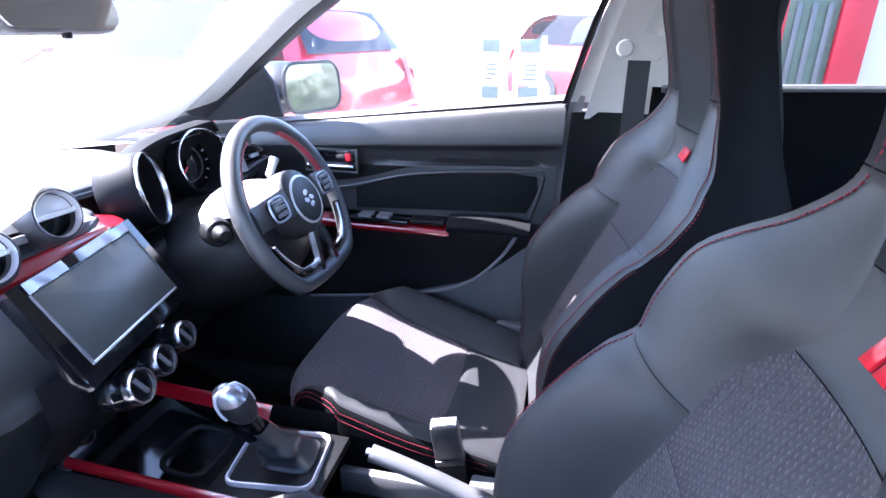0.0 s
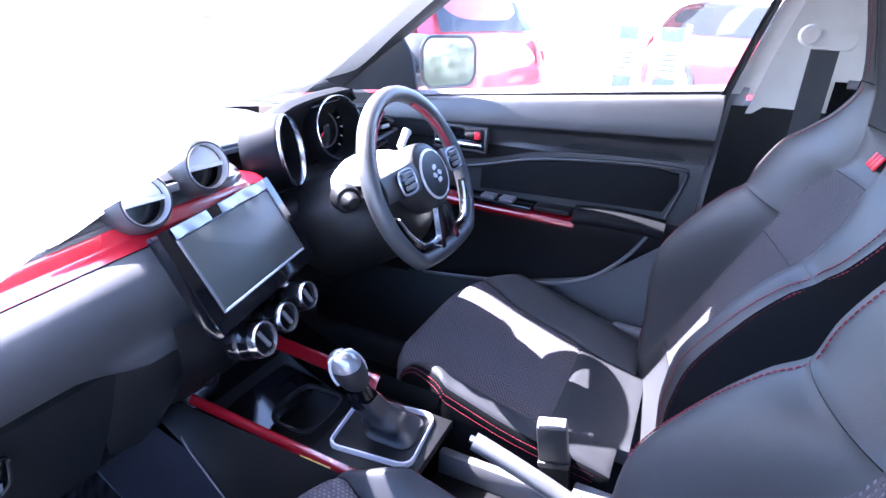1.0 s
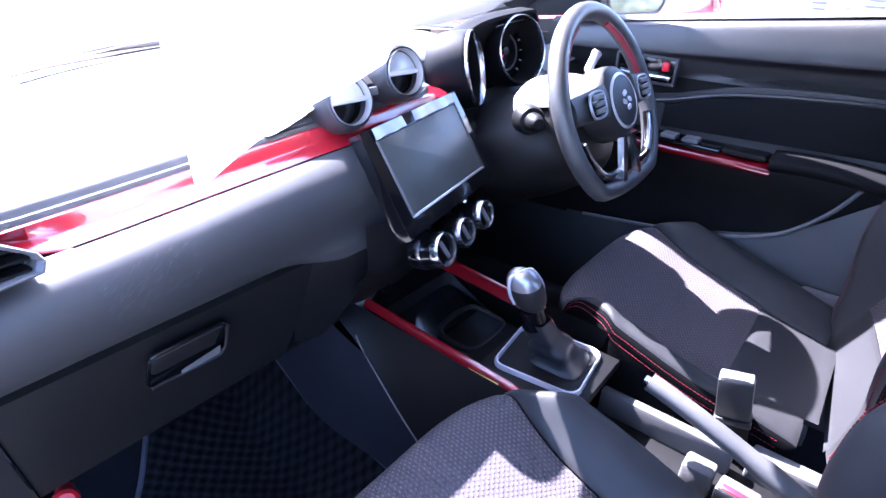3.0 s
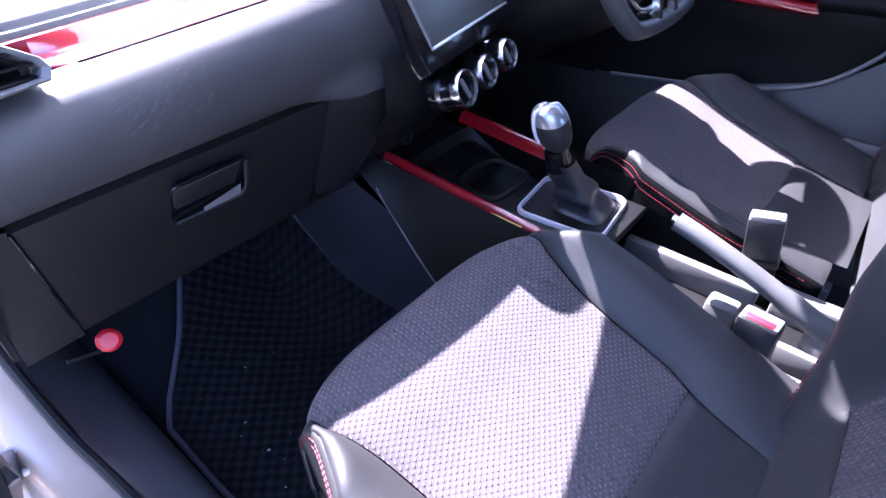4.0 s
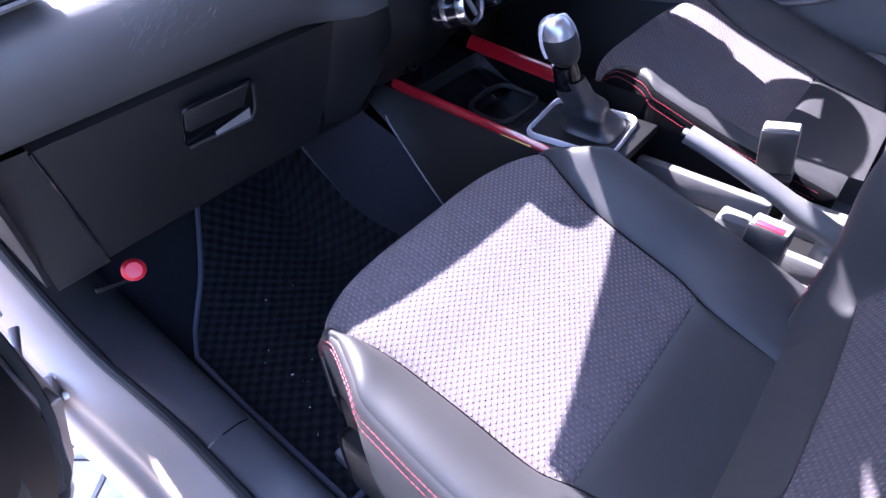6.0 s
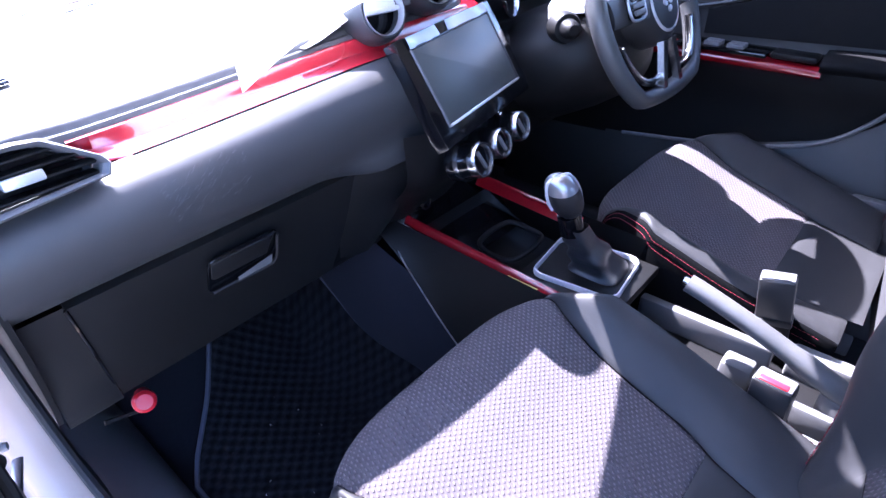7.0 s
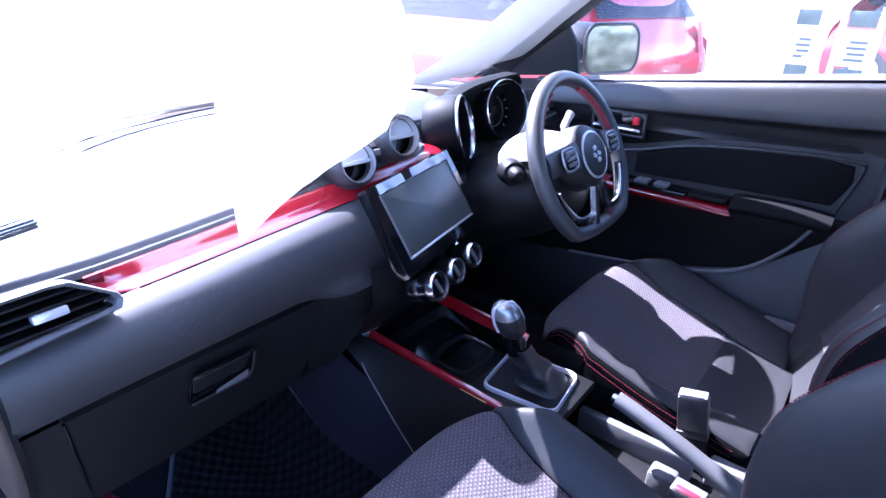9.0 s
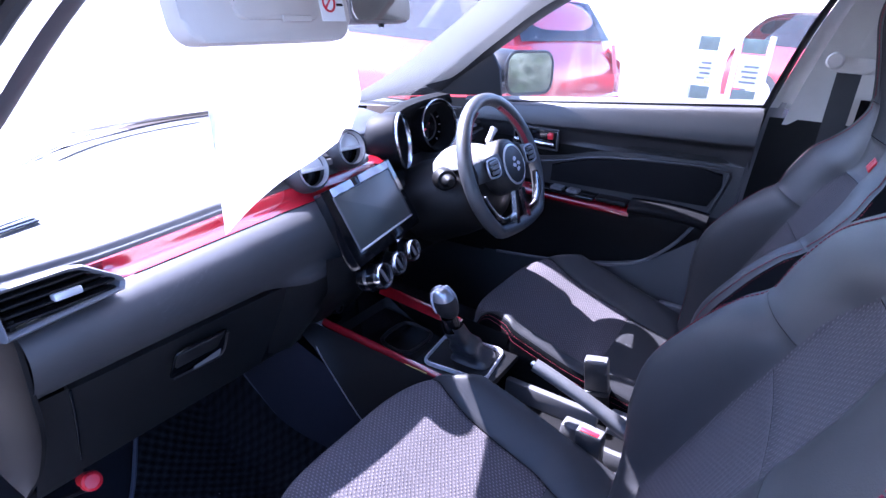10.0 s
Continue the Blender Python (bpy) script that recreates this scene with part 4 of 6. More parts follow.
part("hub_ring", moved(lathe([(0.0470, 0.0270), (0.0490, 0.0310), (0.0520, 0.0300), (0.0545, 0.0262), (0.0545, 0.0225)], 40), WM @ Matrix.Translation((0.004, 0.004, 0.0)) @ Matrix.Diagonal((1.0, 0.95, 1, 1))), SILVER, hubm, "bright silver ring")
for ex, ey, turn in ((-0.003, 0.011, 20), (0.011, -0.002, -20), (-0.009, -0.004, -20), (0.005, -0.015, 20)):
    part("emblem", moved(prism(rounded(0.0135, 0.0088, 0.003, 3), 0.004, 0.0008, 1), WM @ Matrix.Translation((0.004 + ex, 0.006 + ey, 0.0315)) @ pose(0, 0, 0, 0, 0, turn)), SATIN, hubm, "bright metal emblem")
for sgn in (-1, 1):
    sp = thick(grid(lambda u, v: Vector((sgn * (0.058 + 0.102 * u), 0.016 + (0.024 - 0.006 * u) * (2 * v - 1) - 0.002 * u, 0.012 - 0.012 * u + 0.004 * math.sin(math.pi * v))), 8, 6), -0.016)
    spk = part("spoke", moved(sp, WM), DARKGREY, wheel, "dark grey spoke")
    part("switch_pad", moved(rbox(sgn * 0.100 - 0.026, sgn * 0.100 + 0.026, -0.006, 0.034, 0.008, 0.018, 0.006), WM @ Matrix.Translation((0, 0, 0.013))), GLOSSB, spk, "black switch pad")
    part("pad_trim", moved(tube(smooth_path([(sgn * 0.100 + 0.027 * c_, 0.014 + 0.021 * s_, 0.0165) for c_, s_ in ((1, 0.6), (0.6, 1), (-0.6, 1), (-1, 0.6), (-1, -0.6), (-0.6, -1), (0.6, -1), (1, -0.6))], 3, True), 0.0024, 6, True), WM @ Matrix.Translation((0, 0, 0.013))), CAPGREY, spk)
    for q in range(3):
        part("switch", moved(rbox(sgn * 0.100 - 0.018, sgn * 0.100 + 0.018, -0.001 + q * 0.0115, 0.008 + q * 0.0115, 0.017, 0.0225, 0.002, 1), WM @ Matrix.Translation((0, 0, 0.013))), GREYP, spk)
    lo = thick(grid(lambda u, v: Vector((sgn * (0.010 + 0.016 * u + 0.016 * v), -0.056 - 0.080 * u, 0.014 - 0.012 * u)), 8, 3), -0.012)
    part("lower_spoke", moved(lo, WM), CHROME, wheel, "satin silver lower spoke")
    web = tube(smooth_path([rim_pt(radians(sgn * a)) * k + Vector((0, 0, 0.004)) for a, k in ((104, 0.90), (118, 0.89), (134, 0.87), (150, 0.84), (164, 0.80))], 5), 0.007, 8, flat=1.3)
    part("lower_web", moved(web, WM), GLOSSB, wheel, "piano black lower trim")
    trim = tube(smooth_path([rim_pt(radians(sgn * a)) * k + Vector((0, 0, 0.010)) for a, k in ((106, 0.855), (120, 0.845), (136, 0.825), (152, 0.80), (165, 0.765))], 5), 0.0032, 8)
    part("web_trim", moved(trim, WM), CHROME, wheel, "chrome trim line")
# column shroud and stalks
col = thing("steering_column", (0.354, 0.39, 0.79), "black steering column shroud with two stalks", "steering column")
CLO = WM @ Matrix.Translation((-0.018, -0.030, 0))
part("shroud", lathe([(0.0, -0.022), (0.058, -0.026), (0.092, -0.044), (0.110, -0.080), (0.118, -0.13), (0.122, -0.22)], 40, CLO @ Matrix.Diagonal((1.22, 0.90, 1, 1))), PLASTIC, col, "black rounded lower shroud")
SHR = [(0, 0.050), (0.06, 0.072), (0.16, 0.090), (0.36, 0.108), (0.65, 0.119), (1, 0.124)]
# Upper half coloured pale to stand for the sun falling on it.
part("shroud_top", moved(thick(grid(lambda u, v: (lambda a, r: Vector((1.27 * r * math.cos(a), 0.95 * r * math.sin(a), -0.018 - 0.100 * v)))(radians(34 + 104 * u), lerp_table(SHR, v) - 0.010 * max(0, abs(2 * u - 1) - 0.8) / 0.2), 30, 16), -0.004), CLO), SUNLITSHROUD, col, "rounded upper shroud, sunlight in its pale colour")
st = part("stalk", lathe([(0.027, -0.034), (0.026, -0.010), (0.023, -0.002), (0.014, 0.0)], 24, facing((0.200, 0.362, 0.893), (-0.62, -0.78, 0.10))), PLASTIC, col, "black stalk collar")
part("stalk_knob", lathe([(0, 0.028), (0.009, 0.027), (0.0135, 0.022), (0.0155, 0.010), (0.0165, -0.002)], 24, facing((0.200, 0.362, 0.893), (-0.62, -0.78, 0.10))), PLASTIC, st, "black round stalk end")
part("column_bracket", thick(grid(lambda u, v: Vector((0.214 + 0.020 * u + 0.038 * v + 0.006 * math.sin(3.1 * u), 0.345 - 0.010 * u, 0.930 - 0.080 * v - 0.010 * u)), 6, 8), 0.006), GREYP, col, "grey folded column bracket")
part("stalk", moved(tube([(0.06, 0.02, -0.05), (0.02, 0.078, -0.03), (0.045, 0.10, -0.02)], [0.008, 0.009, 0.010], 10), WM), SILVER, col, "pale stalk behind the wheel")

# ---- centre console ----
cons = thing("centre_console", (0.02, 0.2, 0.20), "black centre console with red strips and chrome shifter surround", "console")


LOWZ = [(0.10, 0.235), (0.20, 0.312), (0.346, 0.438), (0.424, 0.519), (0.50, 0.585), (0.55, 0.592)]


def cons_side(sx, x_top, x_low):
    return grid(lambda u, v: (lambda y: Vector((lerp_table([(0, x_top), (0.25, x_top - sx * 0.008), (1, x_low)], v), y, (0.590 + 0.012 * u) * (1 - v) + lin_table(LOWZ, y) * v)))(0.10 + 0.45 * u), 12, 12)


part("side_panel", cons_side(1, -0.100, -0.135), PLASTIC, cons, "dark grey console side")
part("side_panel", cons_side(-1, 0.135, 0.16), PLASTIC, cons)
part("panel_edge", tube(smooth_path([(-0.106, 0.512, 0.592), (-0.131, 0.470, 0.563), (-0.1365, 0.424, 0.520), (-0.1365, 0.346, 0.439), (-0.1365, 0.20, 0.313)], 5), 0.0015, 6), CAPGREY, cons, "thin pale panel edge")
part("red_strip", grid(lambda u, v: Vector((-0.097 + 0.012 * u + 0.007 * v, 0.12 + 0.375 * v, 0.592 + 0.014 * v + 0.004 * math.sin(math.pi * u) - 0.012 * (1 - u))), 6, 14), REDTRIM, cons, "glossy red console strip")
part("red_strip", grid(lambda u, v: Vector((0.104 + 0.019 * u, 0.25 + 0.235 * v, 0.580 + 0.016 * v + 0.018 * math.sin(math.pi / 2 * u))), 6, 14), REDTRIM, cons, "glossy red console strip")
top_out = [(-0.085, 0.10), (0.115, 0.10), (0.118, 0.275), (-0.082, 0.275)]
part("shifter_panel", moved(prism(top_out, 0.015, 0.004), Matrix.Translation((0, 0, 0.548))), PLASTIC, cons, "black shifter panel")
SF = [(x + 0.034, y + 0.192) for x, y in (lambda pts: [(px * 0.993 - py * 0.12, px * 0.12 + py * 0.993) for px, py in pts])(rounded(0.132, 0.146, 0.020, 4))]
fo, fi = SF, [(0.034 + (x - 0.034) * 0.925, 0.192 + (y - 0.192) * 0.935) for x, y in SF]
bmf = bmesh.new()
lev = [[bmf.verts.new((x, y, z)) for x, y in o] for o, z in ((fo, 0.556), (fo, 0.568), ([(0.034 + (x - 0.034) * 0.98, 0.192 + (y - 0.192) * 0.98) for x, y in SF], 0.5715), ([(0.034 + (x - 0.034) * 0.94, 0.192 + (y - 0.192) * 0.95) for x, y in SF], 0.5715), (fi, 0.566), (fi, 0.556))]
for A, B in zip(lev, lev[1:]):
    for k in range(len(A)):
        bmf.faces.new((A[k], A[(k + 1) % len(A)], B[(k + 1) % len(A)], B[k]))
part("shifter_frame", bmf, SATIN, cons, "pale satin shifter surround")
# cup holders in a well ahead of the shifter
part("cup_well", grid(lambda u, v: Vector((-0.08 + 0.195 * u, 0.275 + 0.19 * v, 0.53 - 0.06 * math.sin(math.pi * u) ** 0.3 * math.sin(math.pi * v) ** 0.3 + 0.06 * v * v)), 14, 12), PLASTIC, cons)
part("cup_holder_rim", tube(smooth_path([(-0.02, 0.30, 0.562), (0.065, 0.30, 0.562), (0.075, 0.34, 0.565), (0.06, 0.375, 0.57), (-0.02, 0.375, 0.57), (-0.035, 0.34, 0.565)], 5, True), 0.005, 8, True), PLASTIC, cons)
part("front_tray", grid(lambda u, v: Vector((-0.085 + 0.2 * u, 0.375 + 0.16 * v, 0.545 + 0.045 * v)), 6, 6), GLOSSB, cons)
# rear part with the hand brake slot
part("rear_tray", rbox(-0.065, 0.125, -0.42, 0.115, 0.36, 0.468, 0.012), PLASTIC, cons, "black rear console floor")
# Rails and slot frames: sunlit spots painted pale against the black tray.
part("tray_wall", rbox(0.084, 0.103, -0.100, 0.112, 0.455, 0.513, 0.006), SUNLITP, cons, "grey console rail, sunlight in its pale colour")
part("tray_wall", rbox(0.100, 0.130, -0.30, -0.118, 0.455, 0.515, 0.006), SUNLITP, cons, "grey console rail, sunlight in its pale colour")
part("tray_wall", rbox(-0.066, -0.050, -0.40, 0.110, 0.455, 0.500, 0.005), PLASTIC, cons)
part("slot_frame", rbox(0.020, 0.056, -0.088, -0.044, 0.455, 0.510, 0.006), SUNLITP, cons, "grey lever slot frame, sunlight in its pale colour")
part("slot_frame", rbox(0.000, 0.016, -0.250, -0.130, 0.455, 0.508, 0.006), SUNLITP, cons, "grey lever slot frame, sunlight in its pale colour")
part("belt_anchor_cover", rbox(-0.062, -0.030, -0.205, -0.165, 0.455, 0.500, 0.006), SUNLITP, cons)
part("label_sticker", grid(lambda u, v: Vector((-0.0975 - 0.004 * v, 0.205 + 0.055 * u, 0.5935 - 0.016 * v)), 2, 2), YELLOW, cons, "small yellow sticker")

shift = thing("gear_shifter", (0.03, 0.19, 0.565), "gear shifter with silver-topped knob and black leather boot", "gear shifter")
boot_pts = [((0.052, 0.176, 0.556), 0.043, 0.048), ((0.049, 0.178, 0.568), 0.038, 0.042), ((0.036, 0.184, 0.594), 0.031, 0.033), ((0.020, 0.191, 0.615), 0.0275, 0.029), ((0.002, 0.196, 0.640), 0.022, 0.023), ((-0.014, 0.200, 0.668), 0.0185, 0.019)]


def boot(u, v):
    k = v * (len(boot_pts) - 1)
    i = min(int(k), len(boot_pts) - 2)
    t = k - i
    (c0, a0, b0), (c1, a1, b1) = boot_pts[i], boot_pts[i + 1]
    c = Vector(c0).lerp(Vector(c1), t)
    a, b = a0 + (a1 - a0) * t, b0 + (b1 - b0) * t
    an = 2 * math.pi * u
    sq = 1 / (abs(math.cos(an)) ** 4 + abs(math.sin(an)) ** 4) ** 0.25
    w = 1 + (0.12 * math.sin(v * 17 + 2.2 * math.sin(an) + math.sin(2 * an)) + 0.04 * math.sin(3 * an + 6 * v)) * math.sin(math.pi * min(1, v * 1.1))
    return c + Vector((a * sq * math.cos(an) * w, b * sq * math.sin(an) * w, 0))


part("boot", grid(boot, 40, 28, True), BOOTL, shift, "creased black leather boot")
for su in (0.925, 0.955):
    part("boot_stitching", stitches([boot(su, v / 40) + Vector((0.002, -0.001, 0)) for v in range(1, 40)]), THREAD, shift, "red stitching")
KT = Vector((-0.038, 0.209, 0.726))
kd = Vector((-0.34, 0.10, 0.93)).normalized()
part("collar", tube([KT - kd * 0.072, KT - kd * 0.035], [0.020, 0.017], 20), GLOSSB, shift, "black collar")


def knob(u, v):
    an, ph = 2 * math.pi * u, math.pi * v
    r = math.sin(ph) ** 0.7
    return Vector((0.024 * r * math.cos(an), 0.030 * r * math.sin(an) + 0.004 * math.cos(ph), 0.040 * math.cos(ph)))


KM = facing(KT, kd, (0, 1, 0)) @ Matrix.Scale(0.92, 4)
part("knob", moved(grid(knob, 28, 18, True), KM), HUBP, shift, "black grained knob")
part("knob_cap", moved(grid(lambda u, v: knob(0.02 + 0.96 * u, 0.02 + 0.34 * v) * 1.03, 28, 10), KM), CAPGREY, shift, "brushed grey knob cap")
part("knob_trim", moved(tube(smooth_path([knob(0.42, v) * 1.03 for v in (0.62, 0.50, 0.38, 0.25, 0.13)] + [knob(0.92, v) * 1.03 for v in (0.13, 0.25, 0.38, 0.50, 0.62)], 5), 0.0030, 8), KM), SATIN, shift, "bright silver trim bow")
part("knob_button", moved(rbox(0.018, 0.027, -0.010, 0.010, -0.012, 0.012, 0.003), KM), SATIN, shift)

brake = thing("hand_brake", (0.03, -0.15, 0.50), "grey plastic hand brake lever with chrome button", "hand brake")
HBL = [(0.031, 0.030, 0.614), (0.031, 0.0, 0.606), (0.031, -0.06, 0.587), (0.031, -0.12, 0.565), (0.031, -0.20, 0.533), (0.031, -0.26, 0.507)]
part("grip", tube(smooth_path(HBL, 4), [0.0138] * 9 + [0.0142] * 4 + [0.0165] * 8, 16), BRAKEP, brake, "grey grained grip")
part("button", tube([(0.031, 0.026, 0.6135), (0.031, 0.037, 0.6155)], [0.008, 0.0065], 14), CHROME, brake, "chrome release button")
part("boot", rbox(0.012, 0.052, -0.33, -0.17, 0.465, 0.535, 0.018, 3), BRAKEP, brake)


def buckle(place, lean, red, label):
    t = thing("seat_belt_buckle", place, label, "belt buckle", "front belt buckles")
    M = Matrix.Translation(place) @ lean
    part("housing", moved(rbox(-0.0135, 0.0135, -0.0245, 0.0245, 0.040, 0.112, 0.004), M), BUCKLEP, t, "satin dark grey housing")
    sl = part("sleeve", moved(rbox(-0.0145, 0.0145, -0.0235, 0.0235, -0.06, 0.036, 0.004), M), PLASTIC, t, "black plastic sleeve")
    part("sleeve_rim", moved(rbox(-0.0165, 0.0165, -0.0260, 0.0260, 0.031, 0.043, 0.003), M), BUCKLEP, sl, "flared sleeve rim")
    # Top plate coloured paler than the housing to stand for sun on it.
    part("buckle_top", moved(rbox(-0.0120, 0.0120, -0.0230, 0.0230, 0.1095, 0.1150, 0.0025), M), GREYP, t)
    part("release_button", moved(rbox(-0.0115, -0.0015, -0.0180, 0.0180, 0.1105, 0.1162, 0.002), M), REDKNOB if red else GREYP, t, "red release button" if red else "")
    return t


buckle((0.135, -0.085, 0.500), pose(0, 0, 0, -10, 0, 8), False, "black seat belt buckle standing beside the driver's seat")
buckle((-0.045, -0.125, 0.470), pose(0, 0, 0, -2, -4, -6), True, "black seat belt buckle with red button beside the passenger seat")


# ---- seats ----
def patch(S, u0, u1, v0, v1, nu, nv, groove=0.003, edges="lrbt", w=0.005):
    """Part of a surface S(u, v) with sunk seams along the named edges; lengths are kept as UV."""
    bm = bmesh.new()
    uvl = bm.loops.layers.uv.new("UVMap")
    es = lambda t: 0.5 - 0.5 * math.cos(math.pi * t)
    us = [u0 + (u1 - u0) * (0.35 * i / nu + 0.65 * es(i / nu)) for i in range(nu + 1)]
    vs = [v0 + (v1 - v0) * (0.35 * j / nv + 0.65 * es(j / nv)) for j in range(nv + 1)]
    Pt = [[Vector(S(u, v)) for u in us] for v in vs]
    L = [[0.0] * (nu + 1) for _ in vs]
    Q = [[0.0] * (nu + 1) for _ in vs]
    for j in range(nv + 1):
        for i in range(1, nu + 1):
            L[j][i] = L[j][i - 1] + (Pt[j][i] - Pt[j][i - 1]).length
    for i in range(nu + 1):
        for j in range(1, nv + 1):
            Q[j][i] = Q[j - 1][i] + (Pt[j][i] - Pt[j - 1][i]).length
    grid_v = []
    for j in range(nv + 1):
        row = []
        for i in range(nu + 1):
            a = Pt[j][min(i + 1, nu)] - Pt[j][max(i - 1, 0)]
            b = Pt[min(j + 1, nv)][i] - Pt[max(j - 1, 0)][i]
            nr = a.cross(b)
            nr = nr.normalized() if nr.length > 1e-9 else Vector((0, 0, 1))
            d = 1.0
            if "l" in edges:
                d = min(d, L[j][i])
            if "r" in edges:
                d = min(d, L[j][nu] - L[j][i])
            if "b" in edges:
                d = min(d, Q[j][i])
            if "t" in edges:
                d = min(d, Q[nv][i] - Q[j][i])
            row.append(bm.verts.new(Pt[j][i] - nr * groove * math.exp(-(d / w) ** 1.3)))
        grid_v.append(row)
    mid = nu // 2
    for j in range(nv):
        for i in range(nu):
            f = bm.faces.new((grid_v[j][i], grid_v[j][i + 1], grid_v[j + 1][i + 1], grid_v[j + 1][i]))
            for lp, (jj, ii) in zip(f.loops, ((j, i), (j, i + 1), (j + 1, i + 1), (j + 1, i))):
                lp[uvl].uv = (L[jj][ii] - L[jj][mid], Q[jj][ii])
    return bm


def bez(p0, p1, p2, p3, t):
    s = 1 - t
    return (s ** 3 * p0[0] + 3 * s * s * t * p1[0] + 3 * s * t * t * p2[0] + t ** 3 * p3[0], s ** 3 * p0[1] + 3 * s * s * t * p1[1] + 3 * s * t * t * p2[1] + t ** 3 * p3[1])


def cushion(s, v):
    """Seat cushion: s from -3 (outer foot) over -1..1 (panel) to 3; v from 0 (rear) to 1 (front foot)."""
    if v < 0.80:
        y, drop = -0.215 + 0.415 * v / 0.80, 0.0
    else:
        a = (v - 0.80) / 0.20
        ang = min(a * 1.5, 1.0) * math.pi / 2
        y, drop = 0.20 + 0.045 * math.sin(ang), 0.05 * (1 - math.cos(ang)) + max(0, a - 0.667) * 0.24
    zc = lerp_table([(-0.215, 0.495), (-0.08, 0.517), (0.06, 0.555), (0.17, 0.590), (0.24, 0.600)], y) - drop
    wp = lerp_table([(-0.22, 0.125), (-0.10, 0.146), (-0.05, 0.163), (0.03, 0.168), (0.1, 0.175), (0.16, 0.187), (0.20, 0.198), (0.25, 0.202)], y)
    hb = lerp_table([(-0.22, 0.030), (-0.11, 0.046), (0.05, 0.054), (0.11, 0.050), (0.17, 0.026), (0.22, 0.006), (0.25, 0.0)], y)
    W = lerp_table([(-0.22, 0.240), (0.0, 0.257), (0.09, 0.255), (0.15, 0.238), (0.20, 0.218), (0.245, 0.205)], y)
    q, sg = abs(s), (1 if s >= 0 else -1)
    if q <= 1:
        x, z = wp * q, zc - 0.006 * (1 - q * q)
    elif q <= 2:
        x, z = bez((wp, zc), (wp + 0.30 * (W - wp), zc + hb * 0.50), (max(W - 0.034, wp + 0.010), zc + hb * 1.25), (max(W - 0.006, wp + 0.014), zc + hb * 0.80), q - 1)
    else:
        x, z = bez((max(W - 0.006, wp + 0.014), zc + hb * 0.80), (W + 0.006, zc + hb * 0.5), (W + 0.006, zc - 0.05), (W - 0.004, zc - 0.15 + drop * 0.6), q - 2)
    if y > 0.08:
        y -= 0.040 * (x / 0.2) ** 4 * (y - 0.08) / 0.165
    return Vector((sg * x, y, z))


TILT_B = radians(21.0)
BU = Vector((0, -math.sin(TILT_B), math.cos(TILT_B)))
BN = Vector((0, math.cos(TILT_B), math.sin(TILT_B)))
B0 = Vector((0, -0.192, 0.500))
BH = 0.945


def backrest(s, h):
    """Backrest front: s as in cushion, h in metres up from the seat."""
    W = lerp_table([(0.0, 0.215), (0.12, 0.238), (0.28, 0.250), (0.42, 0.244), (0.462, 0.242), (0.50, 0.262), (0.545, 0.268), (0.60, 0.230), (0.65, 0.172), (0.69, 0.140), (0.735, 0.130), (0.82, 0.132), (0.89, 0.120), (0.93, 0.095), (BH, 0.06)], h)
    wp = lerp_table([(0.0, 0.150), (0.12, 0.160), (0.30, 0.140), (0.44, 0.112), (0.51, 0.104), (0.545, 0.088), (0.58, 0.060), (0.62, 0.052), (0.66, 0.062), (0.75, 0.085), (0.89, 0.085), (BH, 0.035)], h)
    hb = lerp_table([(-0.02, 0.005), (0.10, 0.045), (0.20, 0.092), (0.27, 0.108), (0.36, 0.092), (0.43, 0.066), (0.468, 0.043), (0.57, 0.040), (0.64, 0.016), (0.70, 0.004), (BH, 0.004)], h)
    f = lerp_table([(0.0, 0.0), (0.47, 0.0), (0.61, -0.012), (0.68, -0.008), (0.75, 0.015), (0.86, 0.055), (BH, 0.03)], h) + HEAD * lerp_table([(0.60, 0.0), (0.70, 0.4), (0.86, 1.0), (BH, 1.05)], h)
    if s < 0:
        hb, W = hb * OUTER, W + 0.02 * (1 - OUTER)
    q, sg = abs(s), (1 if s >= 0 else -1)
    if q <= 1:
        x, d = wp * q, f - 0.006 * (1 - q * q)
    elif q <= 2:
        x, d = bez((wp, f), (wp + 0.020, f + hb * 0.75), (W - 0.060, f + hb * 1.22), (W - 0.012, f + hb * 0.86), q - 1)
    else:
        x, d = bez((W - 0.012, f + hb * 0.86), (W + 0.004, f + hb * 0.5), (W + 0.006, f - 0.04), (W - 0.012, f - 0.085), q - 2)
    return B0 + BU * h + BN * d + Vector((sg * x, BACK + TWIST * (sg * x - 0.12), -0.12 * TWIST))


